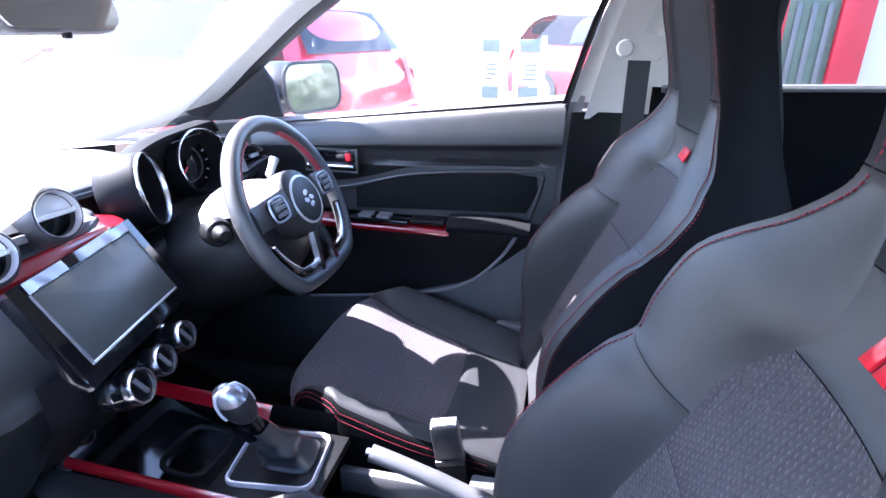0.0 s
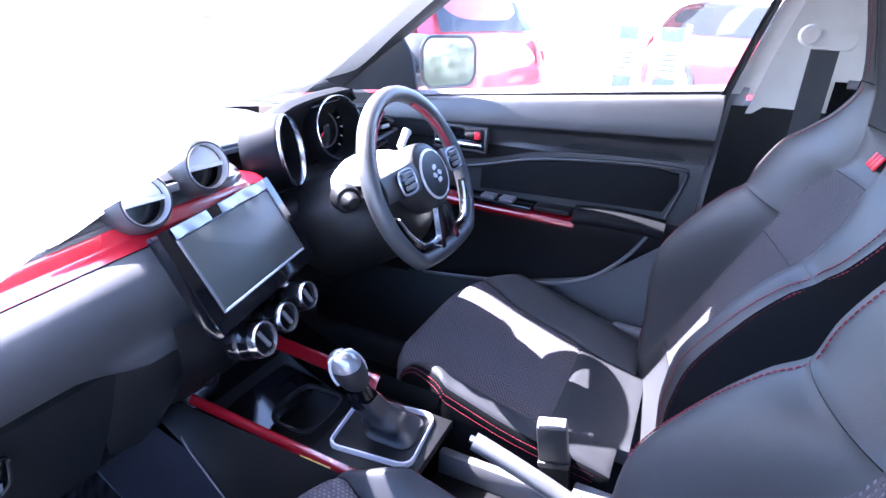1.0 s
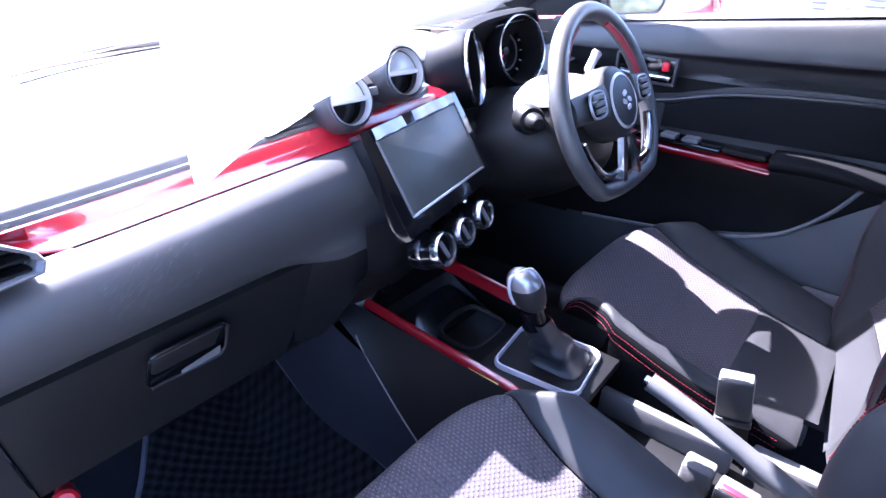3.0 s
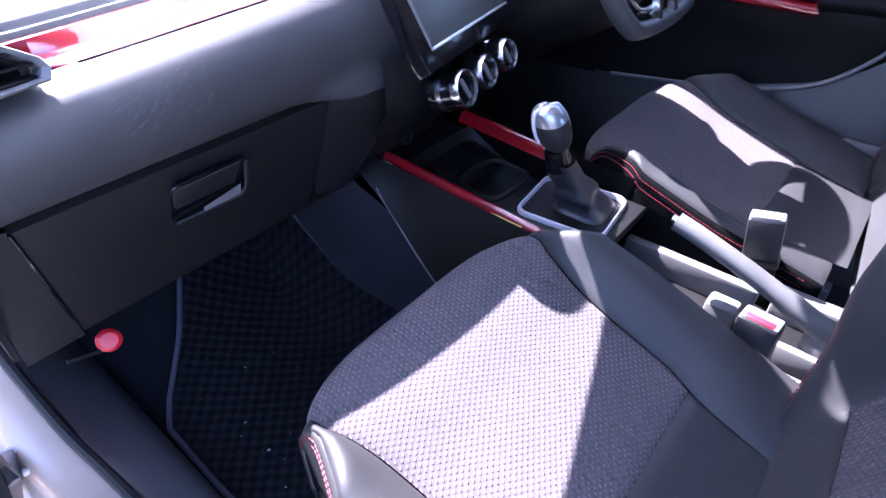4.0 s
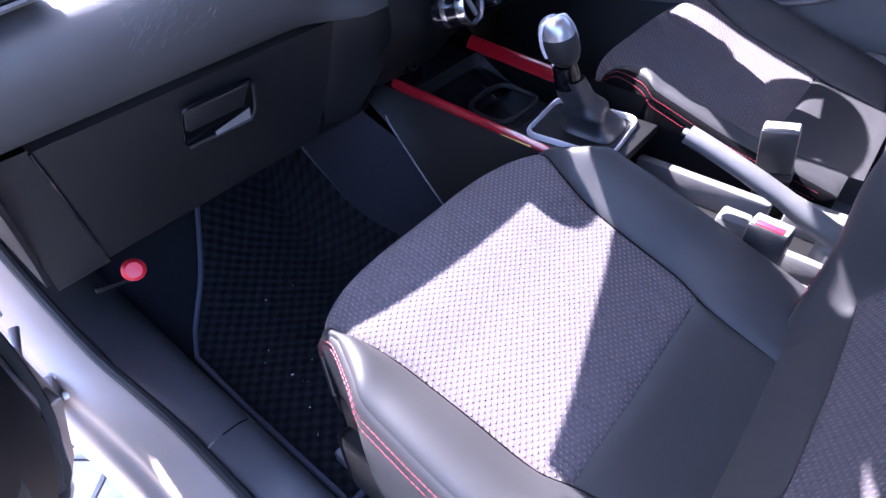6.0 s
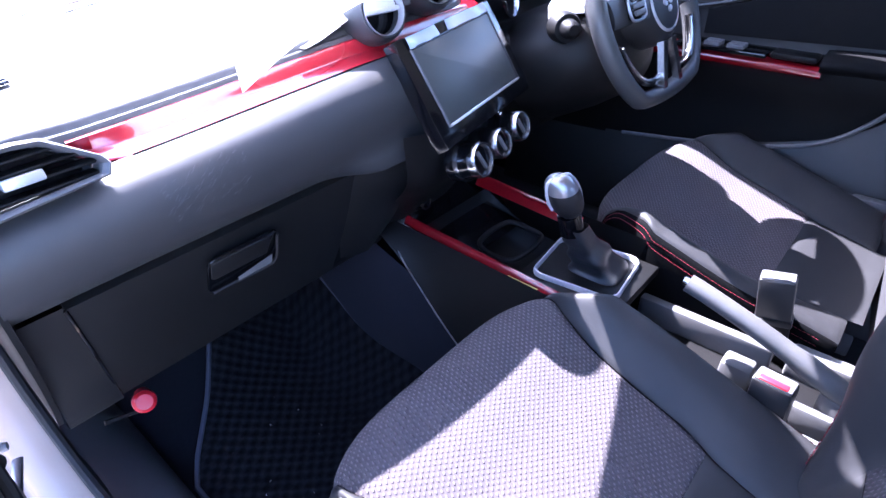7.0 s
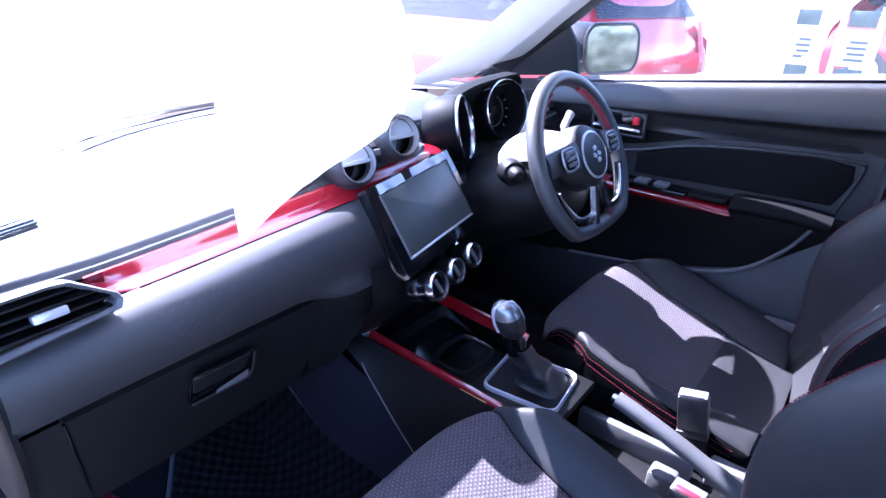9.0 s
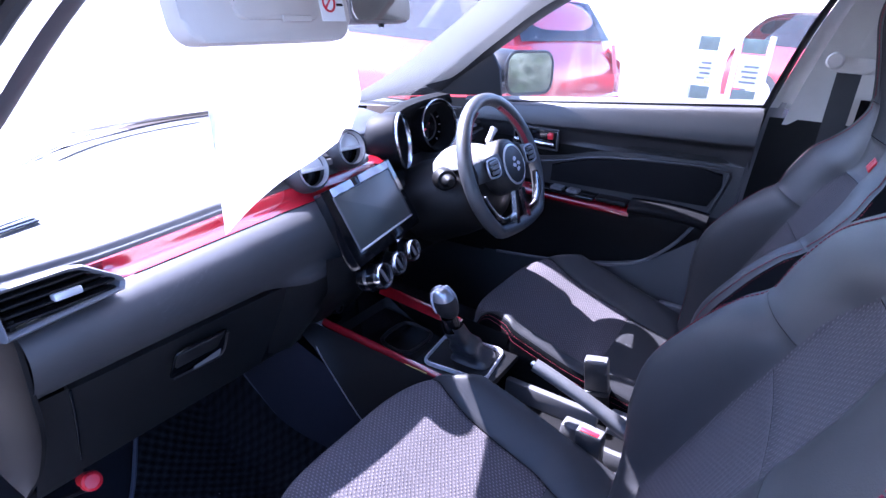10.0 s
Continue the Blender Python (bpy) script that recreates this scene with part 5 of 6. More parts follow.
def build_seat(place, label):
    st = thing("car_seat", place, label, "car seat", "front seats")
    dn = Matrix.Translation((0, 0, -place[2]))
    add = lambda name, bm, mt, parent=st, lab="", sharp=60: part(name, moved(bm, dn), mt, parent, lab, at=0, sharp=sharp)
    add("cushion_panel", patch(cushion, -1, 1, 0.246, 0.93, 40, 34, 0.003), CLOTH, lab="grey dotted woven cloth panel")
    add("cushion_rear", patch(cushion, -1, 1, -0.04, 0.245, 20, 10, 0.003), LEATHER, lab="smooth black rear panel")
    add("cushion_front", patch(cushion, -2.2, 2.2, 0.934, 1.0, 40, 8, 0.003), LEATHER)
    for sg in (-1, 1):
        a, b = (1.0, 2.0) if sg > 0 else (-2.0, -1.0)
        add("cushion_bolster", patch(cushion, a, b, 0.0, 0.934, 16, 36, 0.003), LEATHER, lab="raised black leather bolster")
        a, b = (2.0, 3.0) if sg > 0 else (-3.0, -2.0)
        # Console-facing side gets the darkened cloth, painting in the shade between the seats.
        add("cushion_side", patch(cushion, a, b, 0.0, 1.0, 10, 36, 0.003), DIMCLOTH if sg * place[0] < 0 else LEATHER)
        for off in (2.16, 2.27):
            add("cushion_stitching", stitches([cushion(sg * off, v / 120) + Vector((sg * 0.0012, 0, 0.0012)) for v in range(6, 116)]), THREAD, lab="red double stitching")
    add("cushion_base", rbox(-0.215, 0.215, -0.20, 0.20, 0.30, 0.47, 0.02), PLASTIC, lab="black seat base")
    for sg in (-1, 1):
        add("side_trim", rbox(sg * 0.232 - 0.012, sg * 0.232 + 0.012, -0.27, 0.17, 0.315, 0.45, 0.02, 3), PLASTIC, lab="black plastic side cover")
        add("seat_rail", rbox(sg * 0.19 - 0.02, sg * 0.19 + 0.02, -0.25, 0.26, 0.20, 0.235, 0.004), GREYP, lab="steel seat rail")
        add("rail_foot", rbox(sg * 0.19 - 0.015, sg * 0.19 + 0.015, -0.18, 0.14, 0.23, 0.32, 0.004), PLASTIC)
    # backrest
    add("back_foot", patch(backrest, -1, 1, -0.02, 0.105, 20, 10, 0.003), LEATHER, lab="smooth black lower back")
    add("back_panel", patch(backrest, -1, 1, 0.106, 0.421, 34, 30, 0.003), CLOTH2, lab="ribbed dark woven cloth panel")
    add("back_panel_upper", patch(backrest, -1, 1, 0.422, 0.569, 34, 18, 0.003), CLOTH2, lab="ribbed dark woven cloth panel")
    bd = add("badge_panel", patch(backrest, -1, 1, 0.570, 0.647, 16, 10, 0.003), LEATHER, lab="smooth leather insert with red badge")
    for k, dx in enumerate((-0.024, -0.008, 0.010)):
        c = backrest(0, 0.608) + Vector((dx, 0, 0)) + BN * 0.002
        add("badge", moved(prism([(-0.008, -0.011), (0.006, -0.011), (0.011, 0.011), (-0.002, 0.011)], 0.003, 0.0006, 1), facing(c, BN, BU)), REDKNOB, bd, "red embroidered badge")
    add("head_panel", patch(backrest, -1, 1, 0.648, BH, 18, 26, 0.003), HEADCLOTH, lab="dark grey integrated head restraint face")
    for sg in (-1, 1):
        lo, hi = (1.0, 2.0) if sg > 0 else (-2.0, -1.0)
        add("back_bolster", patch(backrest, lo, hi, 0.0, 0.462, 16, 34, 0.003), LEATHER, lab="black leather backrest bolster")
        add("shoulder_bolster", patch(backrest, lo, hi, 0.463, 0.700, 16, 20, 0.003), LEATHER, lab="black leather shoulder bolster")
        add("head_side", patch(backrest, lo, hi, 0.701, BH, 12, 22, 0.003), HEADCLOTH)
        lo, hi = (2.0, 3.0) if sg > 0 else (-3.0, -2.0)
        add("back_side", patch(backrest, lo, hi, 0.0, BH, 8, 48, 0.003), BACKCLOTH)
        for off in (1.90, 2.02):
            add("back_stitching", stitches([backrest(sg * off, h / 200) + BN * 0.0012 + Vector((sg * 0.0012, 0, 0)) for h in range(0, 184)], r=0.0011), THREAD, lab="red double stitching")
    # Seat back and cap: shade behind the seat is painted in as near-black.
    add("back_shell", grid(lambda u, v: (lambda p, q: p.lerp(q, u) - BN * 0.055 * math.sin(math.pi * u))(backrest(-3, BH * v), backrest(3, BH * v)), 14, 24), DIMCLOTH, lab="black seat back")
    add("top_cap", grid(lambda u, v: backrest(-1 - 2 + 6 * u, BH).lerp(B0 + Vector((0, BACK, 0)) + BU * (BH + 0.012) + BN * -0.01, v), 16, 4), DIMCLOTH)
    return st


HEAD, OUTER, BACK, TWIST = 0.0, 0.5, 0.0, 0.0
build_seat((-0.305, 0.0, 0.20), "black sports car seat with red stitching, sunlit cushion")
HEAD, OUTER, BACK, TWIST = 0.060, 1.0, -0.032, 0.15
build_seat((0.390, 0.046, 0.20), "black sports car seat with red stitching behind the steering wheel")
lv = thing("seat_lever", (0.655, -0.13, 0.48), "black seat recliner lever beside the driver's seat", "seat lever")
part("lever", rbox(0.640, 0.665, -0.17, -0.09, 0.50, 0.535, 0.008), GREYP, lv)

# ---- driver's door ----
DX = 0.735
door = thing("door_1", (DX, 0.1, 0.30), "closed black driver's door lining with red armrest strip", "car door", kind="structure")


def door_x(y, z):
    """Depth of the door lining."""
    x = 0.728 + 0.012 * max(0, (z - 0.95)) / 0.1
    x -= 0.018 * math.exp(-((z - 0.72) / 0.05) ** 2)
    return x


SILLZ = lambda y: 1.052 - 0.078 * (y - 0.15) / 0.7
part("lining", grid(lambda u, v: Vector((door_x(0.85 - 1.12 * u, 0.27 + 0.76 * v), 0.85 - 1.095 * u, 0.27 + (SILLZ(0.85 - 1.10 * u) - 0.27) * v)), 28, 24), PLASTIC, door, "black door lining")
part("sill_cap", strip3([(0.728, 0.62, SILLZ(0.62)), (0.728, 0.2, SILLZ(0.2)), (0.728, -0.245, SILLZ(-0.245))], [(0.014, 0, 0.004)] * 3, -0.006), GREYP, door, "grey window sill edge")
SHELF = smooth_path([(0.730, 0.0, 0), (0.716, 0.03, 0), (0.702, 0.12, 0), (0.694, 0.35, 0), (0.692, 0.52, 0), (0.693, 0.585, 0), (0.698, 0.64, 0), (0.704, 0.80, 0), (0.716, 1.0, 0)], 4)
SCOOP = [(-0.24, 0.0), (-0.205, 0.2), (-0.16, 1.0), (0.05, 1.0), (0.20, 0.55), (0.30, 0.0)]
def upper_lining(u, v):
    """Bulging upper lining with a scoop that deepens towards the rear."""
    q, y = SHELF[round(v * 32)], 0.58 - 0.80 * u
    deep = lerp_table(SCOOP, y) * (min(1.0, max(0.0, (q.y - 0.585) / 0.10)) if q.y < 0.8 else 1.0)
    return Vector((q.x + 0.022 * deep * (1.0 if q.y < 0.9 else (1.0 - q.y) / 0.1), y, (SILLZ(y) - 0.004) * (1 - q.y) + (0.905 + 0.012 * u) * q.y))


part("upper_lining", grid(upper_lining, 32, 32), DOORP, door, "black upper door lining with a long scoop")
# arm rest pocket, padded insert
ins = [(0.30, 0.846), (0.20, 0.878), (0.05, 0.902), (-0.10, 0.912), (-0.165, 0.905), (-0.170, 0.87), (-0.145, 0.812), (0.0, 0.808), (0.20, 0.800), (0.30, 0.795)]
bmI = prism([(y, z) for y, z in ins], 0.010, 0.004)
part("padded_insert", moved(bmI, Matrix(((0, 0, -1, 0.7155), (1, 0, 0, 0), (0, 1, 0, 0), (0, 0, 0, 1)))), INSERTP, door, "black padded insert")
part("insert_seam", tube(smooth_path([(0.708, y, z) for y, z in ((0.40, 0.838), (0.30, 0.856), (0.15, 0.893), (-0.05, 0.913), (-0.162, 0.916), (-0.181, 0.90), (-0.155, 0.80))], 5), 0.0050, 8), DOORP, door, "raised rim round the insert")
part("insert_frame", thick(grid(lambda u, v: Vector((0.7165, 0.42 - 0.635 * u, lerp_table([(0.0, 0.852), (0.20, 0.872), (0.45, 0.912), (0.75, 0.926), (1.0, 0.930)], u) * (1 - v) + 0.785 * v)), 20, 6), 0.004), DOORP, door, "band round the padded insert")
part("armrest", grid(lambda u, v: Vector((0.725 - 0.075 * math.sin(math.pi * min(1, 0.06 + 0.94 * v)) ** 0.5, 0.045 - 0.205 * u, 0.800 - 0.052 * v + 0.006 * math.sin(math.pi * u))), 14, 10), INSERTP, door, "padded black armrest")
part("armrest_strip", grid(lambda u, v: Vector((0.725 - 0.070 * math.sin(math.pi * min(1, 0.05 + 0.95 * v)) ** 0.5 * (1 - 0.35 * u), 0.04 + 0.40 * u, 0.772 - (0.036 + 0.012 * u) * v + 0.004 * u)), 16, 10), REDTRIM, door, "glossy red armrest strip")
part("switch_panel", rbox(0.665, 0.722, 0.15, 0.345, 0.770, 0.780, 0.003), GLOSSB, door, "black window switch panel")
for k in range(4):
    part("window_switch", rbox(0.675 + 0.02 * (k % 2), 0.690 + 0.02 * (k % 2), 0.20 + 0.05 * (k // 2), 0.235 + 0.05 * (k // 2), 0.778, 0.788, 0.002), GREYP, door)
part("pull_cup", rbox(0.67, 0.72, 0.055, 0.145, 0.772, 0.786, 0.006), PLASTIC, door)
hz = part("handle_bezel", merge(rbox(0.684, 0.700, 0.283, 0.428, 0.890, 0.897, 0.003), rbox(0.684, 0.700, 0.283, 0.428, 0.946, 0.952, 0.003), rbox(0.684, 0.700, 0.283, 0.290, 0.895, 0.948, 0.003), rbox(0.684, 0.700, 0.421, 0.428, 0.895, 0.948, 0.003)), DARKGREY, door, "dark grey handle bezel")
part("handle_recess", rbox(0.689, 0.699, 0.288, 0.424, 0.894, 0.949, 0.001), GLOSSB, hz, "black handle recess")
part("door_handle", rbox(0.675, 0.688, 0.292, 0.420, 0.902, 0.914, 0.004), CHROME, hz, "chrome inner door handle")
part("lock_tab", rbox(0.680, 0.692, 0.300, 0.316, 0.922, 0.942, 0.003), REDKNOB, hz, "red lock tab")
part("door_pocket", grid(lambda u, v: Vector((0.705 - 0.05 * math.sin(math.pi * v * 0.5), 0.80 - 0.97 * u, lerp_table([(0, 0.50), (0.36, 0.52), (0.62, 0.56), (0.84, 0.62), (1, 0.74)], u) * (1 - v) + 0.30 * v)), 20, 8), DOORP, door, "black door pocket")
part("pocket_edge", tube(smooth_path([(0.70, 0.45, 0.52), (0.695, 0.2, 0.555), (0.695, 0.02, 0.60), (0.70, -0.08, 0.68), (0.71, -0.14, 0.78)], 5), 0.005, 8), GREYP, door)
sailp = [(0.96, 0.960), (0.70, 1.000), (0.50, 1.020), (0.515, 1.10), (0.545, 1.145), (0.595, 1.170), (0.77, 1.045)]
part("mirror_sail", moved(prism(sailp, 0.012, 0.003), Matrix(((0, 0, -1, 0.735), (1, 0, 0, 0), (0, 1, 0, 0), (0, 0, 0, 1)))), PLASTIC, door, "black mirror sail panel")

part("shut_seal", strip3([(0.708, -0.215, 0.60), (0.708, -0.226, 0.90), (0.708, -0.236, 1.02), (0.707, -0.244, 1.10)], [(0, -0.016, 0)] * 4, -0.008), GREYP, door, "grey door edge seal")
part("window_frame", strip3([(0.706, -0.252, 1.085), (0.690, -0.300, 1.25), (0.662, -0.336, 1.35), (0.640, -0.36, 1.40)], [(0, -0.026, 0)] * 4, -0.010), HEADLINER, door, "pale rear window frame")
part("glass_run", strip3([(0.703, -0.218, 1.080), (0.687, -0.264, 1.25), (0.660, -0.302, 1.35), (0.638, -0.326, 1.40)], [(0, -0.008, 0)] * 4, -0.008), RUBBER, door, "black rubber glass run")

# door mirror outside
dm = thing("door_mirror", (0.86, 0.52, 1.0), "silver door mirror with its glass turned to the driver", "door mirror")
part("shell", grid(lambda u, v: Vector((0.90 + 0.105 * math.sin(math.pi * v) ** 0.5 * math.cos(2 * math.pi * u), 0.585 + 0.085 * math.cos(math.pi * v), 1.075 + 0.072 * math.sin(math.pi * v) ** 0.5 * math.sin(2 * math.pi * u))), 28, 14, True), PLASTIC, dm, "dark mirror shell")
part("mirror_glass", moved(prism(rounded(0.205, 0.125, 0.040), 0.004, 0), facing((0.885, 0.484, 1.080), (-0.34, -0.94, 0.075))), MIRRORM, dm, "mirror glass")
part("mirror_rim", moved(tube([(x, y, 0.002) for x, y in rounded(0.211, 0.131, 0.042)], 0.0055, 8, True), facing((0.885, 0.484, 1.080), (-0.34, -0.94, 0.075))), PLASTIC, dm, "black mirror rim")
part("mirror_foot", rbox(0.74, 0.86, 0.52, 0.58, 1.015, 1.05, 0.01), PLASTIC, dm)

# ---- belt, interior mirror, visor, sheet ----
blt = thing("seat_belt", (0.68, -0.36, 0.5), "black seat belt hanging from a pale pillar guide", "seat belt")
part("webbing", strip3([(0.645, -0.360, 1.185), (0.648, -0.362, 1.0), (0.645, -0.365, 0.7), (0.64, -0.36, 0.45)], [(0.004, -0.023, 0)] * 4, -0.001), BELT, blt, "black webbing")
part("belt_guide", moved(prism(rounded(0.075, 0.032, 0.012), 0.012, 0.004), facing((0.636, -0.365, 1.198), (-0.96, 0.1, 0.1))), HEADLINER, blt, "pale plastic belt guide")
part("guide_bolt", lathe([(0, 0.014), (0.014, 0.013), (0.018, 0.004), (0.018, 0)], 20, facing((0.634, -0.328, 1.205), (-0.96, 0.1, 0.1))), HEADLINER, blt)
part("adjuster_rail", strip3([(0.640, -0.385, 1.23), (0.615, -0.41, 1.33), (0.58, -0.44, 1.40)], [(0, -0.022, -0.004)] * 3, -0.008), HEADLINER, blt)

im = thing("interior_mirror", (0.03, 0.43, 1.24), "interior rear-view mirror with grey frame", "mirror")
IMM = facing((0.03, 0.435, 1.272), (0.17, -0.95, 0.20))
part("mirror_shell", moved(prism(rounded(0.240, 0.078, 0.026), 0.022, 0.006), IMM @ Matrix.Translation((0, -0.004, -0.018))), GREYP, im)
part("mirror_glass", moved(prism(rounded(0.232, 0.070, 0.023), 0.003, 0), IMM @ Matrix.Translation((0, -0.004, 0.004))), MIRRORM, im)
part("dip_tab", rbox(0.026, 0.036, 0.425, 0.435, 1.222, 1.232, 0.002), PLASTIC, im)
part("mirror_arm", tube([(0.03, 0.45, 1.28), (0.03, 0.44, 1.345)], 0.008, 8), PLASTIC, im)

vis = thing("sun_visor", (-0.41, 0.25, 1.22), "beige folded-down sun visor with mirror flap and warning label", "sun visor")
VMX = facing((-0.432, 0.235, 1.300), (0.05, -0.96, 0.25))
part("visor_board", moved(prism(rounded(0.245, 0.165, 0.022), 0.022, 0.007), VMX @ Matrix.Translation((0, 0, -0.01))), VISOR, vis)
fl = part("mirror_flap", moved(prism(rounded(0.125, 0.110, 0.012), 0.006, 0.002), VMX @ Matrix.Translation((0.002, -0.006, 0.010))), VISOR, vis)
part("flap_lip", moved(rbox(0.000, 0.045, -0.064, -0.057, 0.015, 0.019, 0.001, 1), VMX), VISOR, fl)
lab = part("warning_label", moved(rbox(0.070, 0.114, -0.062, -0.020, 0.011, 0.0132, 0.0005, 1), VMX), WHITEP, vis, "white warning label with red ring")
part("warning_ring", moved(lathe([(0.009, 0), (0.009, 0.001), (0.0115, 0.001), (0.0115, 0)], 24), VMX @ Matrix.Translation((0.086, -0.041, 0.0132))), REDKNOB, lab)
part("warning_bar", moved(rbox(-0.010, 0.010, -0.001, 0.001, 0, 0.001, 0, 1), VMX @ Matrix.Translation((0.086, -0.041, 0.0132)) @ pose(0, 0, 0, 0, 0, 45)), REDKNOB, lab)
part("warning_bar", moved(rbox(0.100, 0.111, -0.045, -0.042, 0.013, 0.014, 0, 1), VMX), PLASTIC, lab)

shp = thing("paper_sheet", (-0.2, 0.40, 0.95), "large white printed sheet hanging in front of the windscreen", "paper sheet")
SHEET_LOW = smooth_path([(-0.427, 0.341, 0.959), (-0.345, 0.375, 0.975), (-0.250, 0.410, 0.987), (-0.130, 0.446, 0.997), (0.015, 0.497, 1.012)], 8)
SHEET_TOP = [(0.0, 1.335), (0.76, 1.335), (0.90, 1.21), (1.0, 1.090)]


def sheet_pt(u, v, off=0.0):
    k = u * (len(SHEET_LOW) - 1)
    i = min(int(k), len(SHEET_LOW) - 2)
    p = SHEET_LOW[i].lerp(SHEET_LOW[i + 1], k - i)
    z = p.z + (lin_table(SHEET_TOP, u) - p.z) * v
    return Vector((p.x - 0.036 * v * (1 - u), p.y - 0.030 * v - off, z))


part("sheet", thick(grid(sheet_pt, 24, 12), 0.0006), PAPER, shp)
for u0, u1, v0 in ((0.04, 0.10, 0.30), (0.05, 0.12, 0.22), (0.16, 0.20, 0.16), (0.16, 0.21, 0.20), (0.17, 0.19, 0.24), (0.44, 0.58, 0.12)):
    part("print_bar", grid(lambda u, v: sheet_pt(u0 + (u1 - u0) * u, v0 + 0.03 * v, 0.003), 4, 2), PRINT, shp, "pale blue print")

# Card added to cast the shadow edge on the passenger cushion.
card = thing("shade_card", (-0.50, 0.55, 1.12), "white card added inside the windscreen to shade the seat", "price card")


def card_pt(u, v, off=0.006):
    s = 0.075 + 0.05 * u
    return ws(s, 0.60 + 0.14 * v) + Vector((0, -off, -off * 0.6))


part("card", thick(grid(card_pt, 10, 8), 0.0006), PAPER, card)
for u0, u1, v0 in ((0.30, 0.55, 0.30), (0.34, 0.50, 0.24), (0.30, 0.42, 0.18)):
    part("print_bar", grid(lambda u, v: card_pt(u0 + (u1 - u0) * u, v0 + 0.025 * v, 0.009), 4, 2), PRINT, card, "pale grey-blue print")

# ---- floor mat, flare, small things ----
FZ = lambda y: lerp_table([(0.0, 0.204), (0.52, 0.206), (0.72, 0.236), (0.88, 0.322), (1.08, 0.448)], y)
MAT_L = [(0.0, -0.548), (0.20, -0.548), (0.45, -0.549), (0.60, -0.546), (0.65, -0.515), (0.75, -0.430), (0.86, -0.345), (0.90, -0.315)]
MAT_R = [(0.0, -0.128), (0.52, -0.130), (0.62, -0.132), (0.80, -0.130), (0.90, -0.130)]
MAT_UP = [(0.0, 0.03), (0.40, 0.080), (0.46, 0.088), (0.54, 0.088), (0.60, 0.092), (0.68, 0.122), (0.78, 0.150), (0.90, 0.150)]


def mat_pt(u, y, d=0.0):
    xl, xr = lin_table(MAT_L, y), lin_table(MAT_R, y)
    return Vector((xl + (xr - xl) * u, y, FZ(y) + 0.006 + d + lerp_table(MAT_UP, y) * (max(0, u - 0.72) / 0.28) ** 1.6))


fm = thing("floor_mat", (-0.35, 0.5, 0.2), "black ribbed floor mat with grey piping and bits of grit", "floor mat")
part("mat_body", thick(grid(lambda u, v: mat_pt(u, 0.19 + 0.71 * v), 20, 36), -0.004), MATC, fm)
edge_l = [mat_pt(0, 0.19 + 0.71 * k / 40, 0.002) for k in range(41)]
edge_r = [mat_pt(1, 0.19 + 0.71 * k / 40, 0.002) for k in range(41)]
part("mat_piping", tube(edge_l + [mat_pt(k / 8, 0.90, 0.002) for k in range(1, 8)] + edge_r[::-1] + [mat_pt(1 - k / 8, 0.19, 0.002) for k in range(1, 8)], 0.0055, 6, True), PIPING, fm, "grey piped edge")
grit = bmesh.new()
gr = random.Random(7)
for _ in range(80):
    p = mat_pt(gr.uniform(0.10, 0.62), 0.2 + 0.50 * gr.random() ** 1.6, 0.003)
    r = 0.0012 + 0.0034 * gr.random() ** 2.5
    c = [grit.verts.new(p + Vector((gr.uniform(-1, 1), gr.uniform(-1, 1), gr.uniform(-0.4, 1))) * r) for _ in range(4)]
    for tri in ((0, 1, 2), (0, 1, 3), (0, 2, 3), (1, 2, 3)):
        grit.faces.new([c[k] for k in tri])
single("grit", grit, CONCRETE, "scattered pale bits of grit on the floor mat", "grit", kind="stuff")
fl2 = thing("emergency_flare", (-0.57, 0.60, 0.44), "red-capped emergency flare clipped in the footwell", "flare")
FA = Vector((0.15, 0.79, -0.55)).normalized()
FC = Vector((-0.562, 0.600, 0.462))
part("cap", lathe([(0, 0.006), (0.012, 0.005), (0.017, 0.0), (0.018, -0.012), (0.0165, -0.022)], 24, facing(FC, -FA)), REDKNOB, fl2, "red cap")
part("flare_body", tube([FC + FA * 0.02, FC + FA * 0.09], 0.0135, 14), REDKNOB, fl2)
part("clip", tube([FC + FA * 0.03 + Vector((-0.06, 0, 0.0)), FC + FA * 0.03 + Vector((0.0, 0, -0.018))], 0.004, 6), PLASTIC, fl2)
KS = [(0.20, 0.40), (0.30, 0.52), (0.335, 0.68), (0.42, 0.78), (0.58, 0.84), (0.80, 0.83)]
part("kick", grid(lambda u, v: Vector((0.712 - 0.02 * v, 0.50 + 0.62 * u, 0.20 + 0.66 * v)), 6, 6), PLASTIC, body, "black kick panel")
part("kick", grid(lambda u, v: (lambda z: Vector((-0.655 - 0.032 * v + 0.040 * u, lin_table(KS, z) - 0.015 + (1.10 - lin_table(KS, z)) * u, z)))(0.20 + 0.60 * v), 10, 16), PLASTIC, body, "black kick panel")

# ---- open front passenger door ----
dr = thing("door_2", (-0.78, 0.66, 0.22), "open silver passenger door with black lining", "car door", kind="structure")
HN = Vector((-0.752, 0.600, 0))
da = Vector((-math.sin(radians(44)), -math.cos(radians(44)), 0))
dn_ = Vector((da.y, -da.x, 0))
dn_ = dn_ if dn_.y < 0 else -dn_


def on_door(a, z, d=0.0):
    return HN + da * a + Vector((0, 0, z)) + dn_ * d


def door_low(a):
    return lerp_table([(0, 0.34), (0.05, 0.265), (0.12, 0.232), (1.0, 0.225)], a)


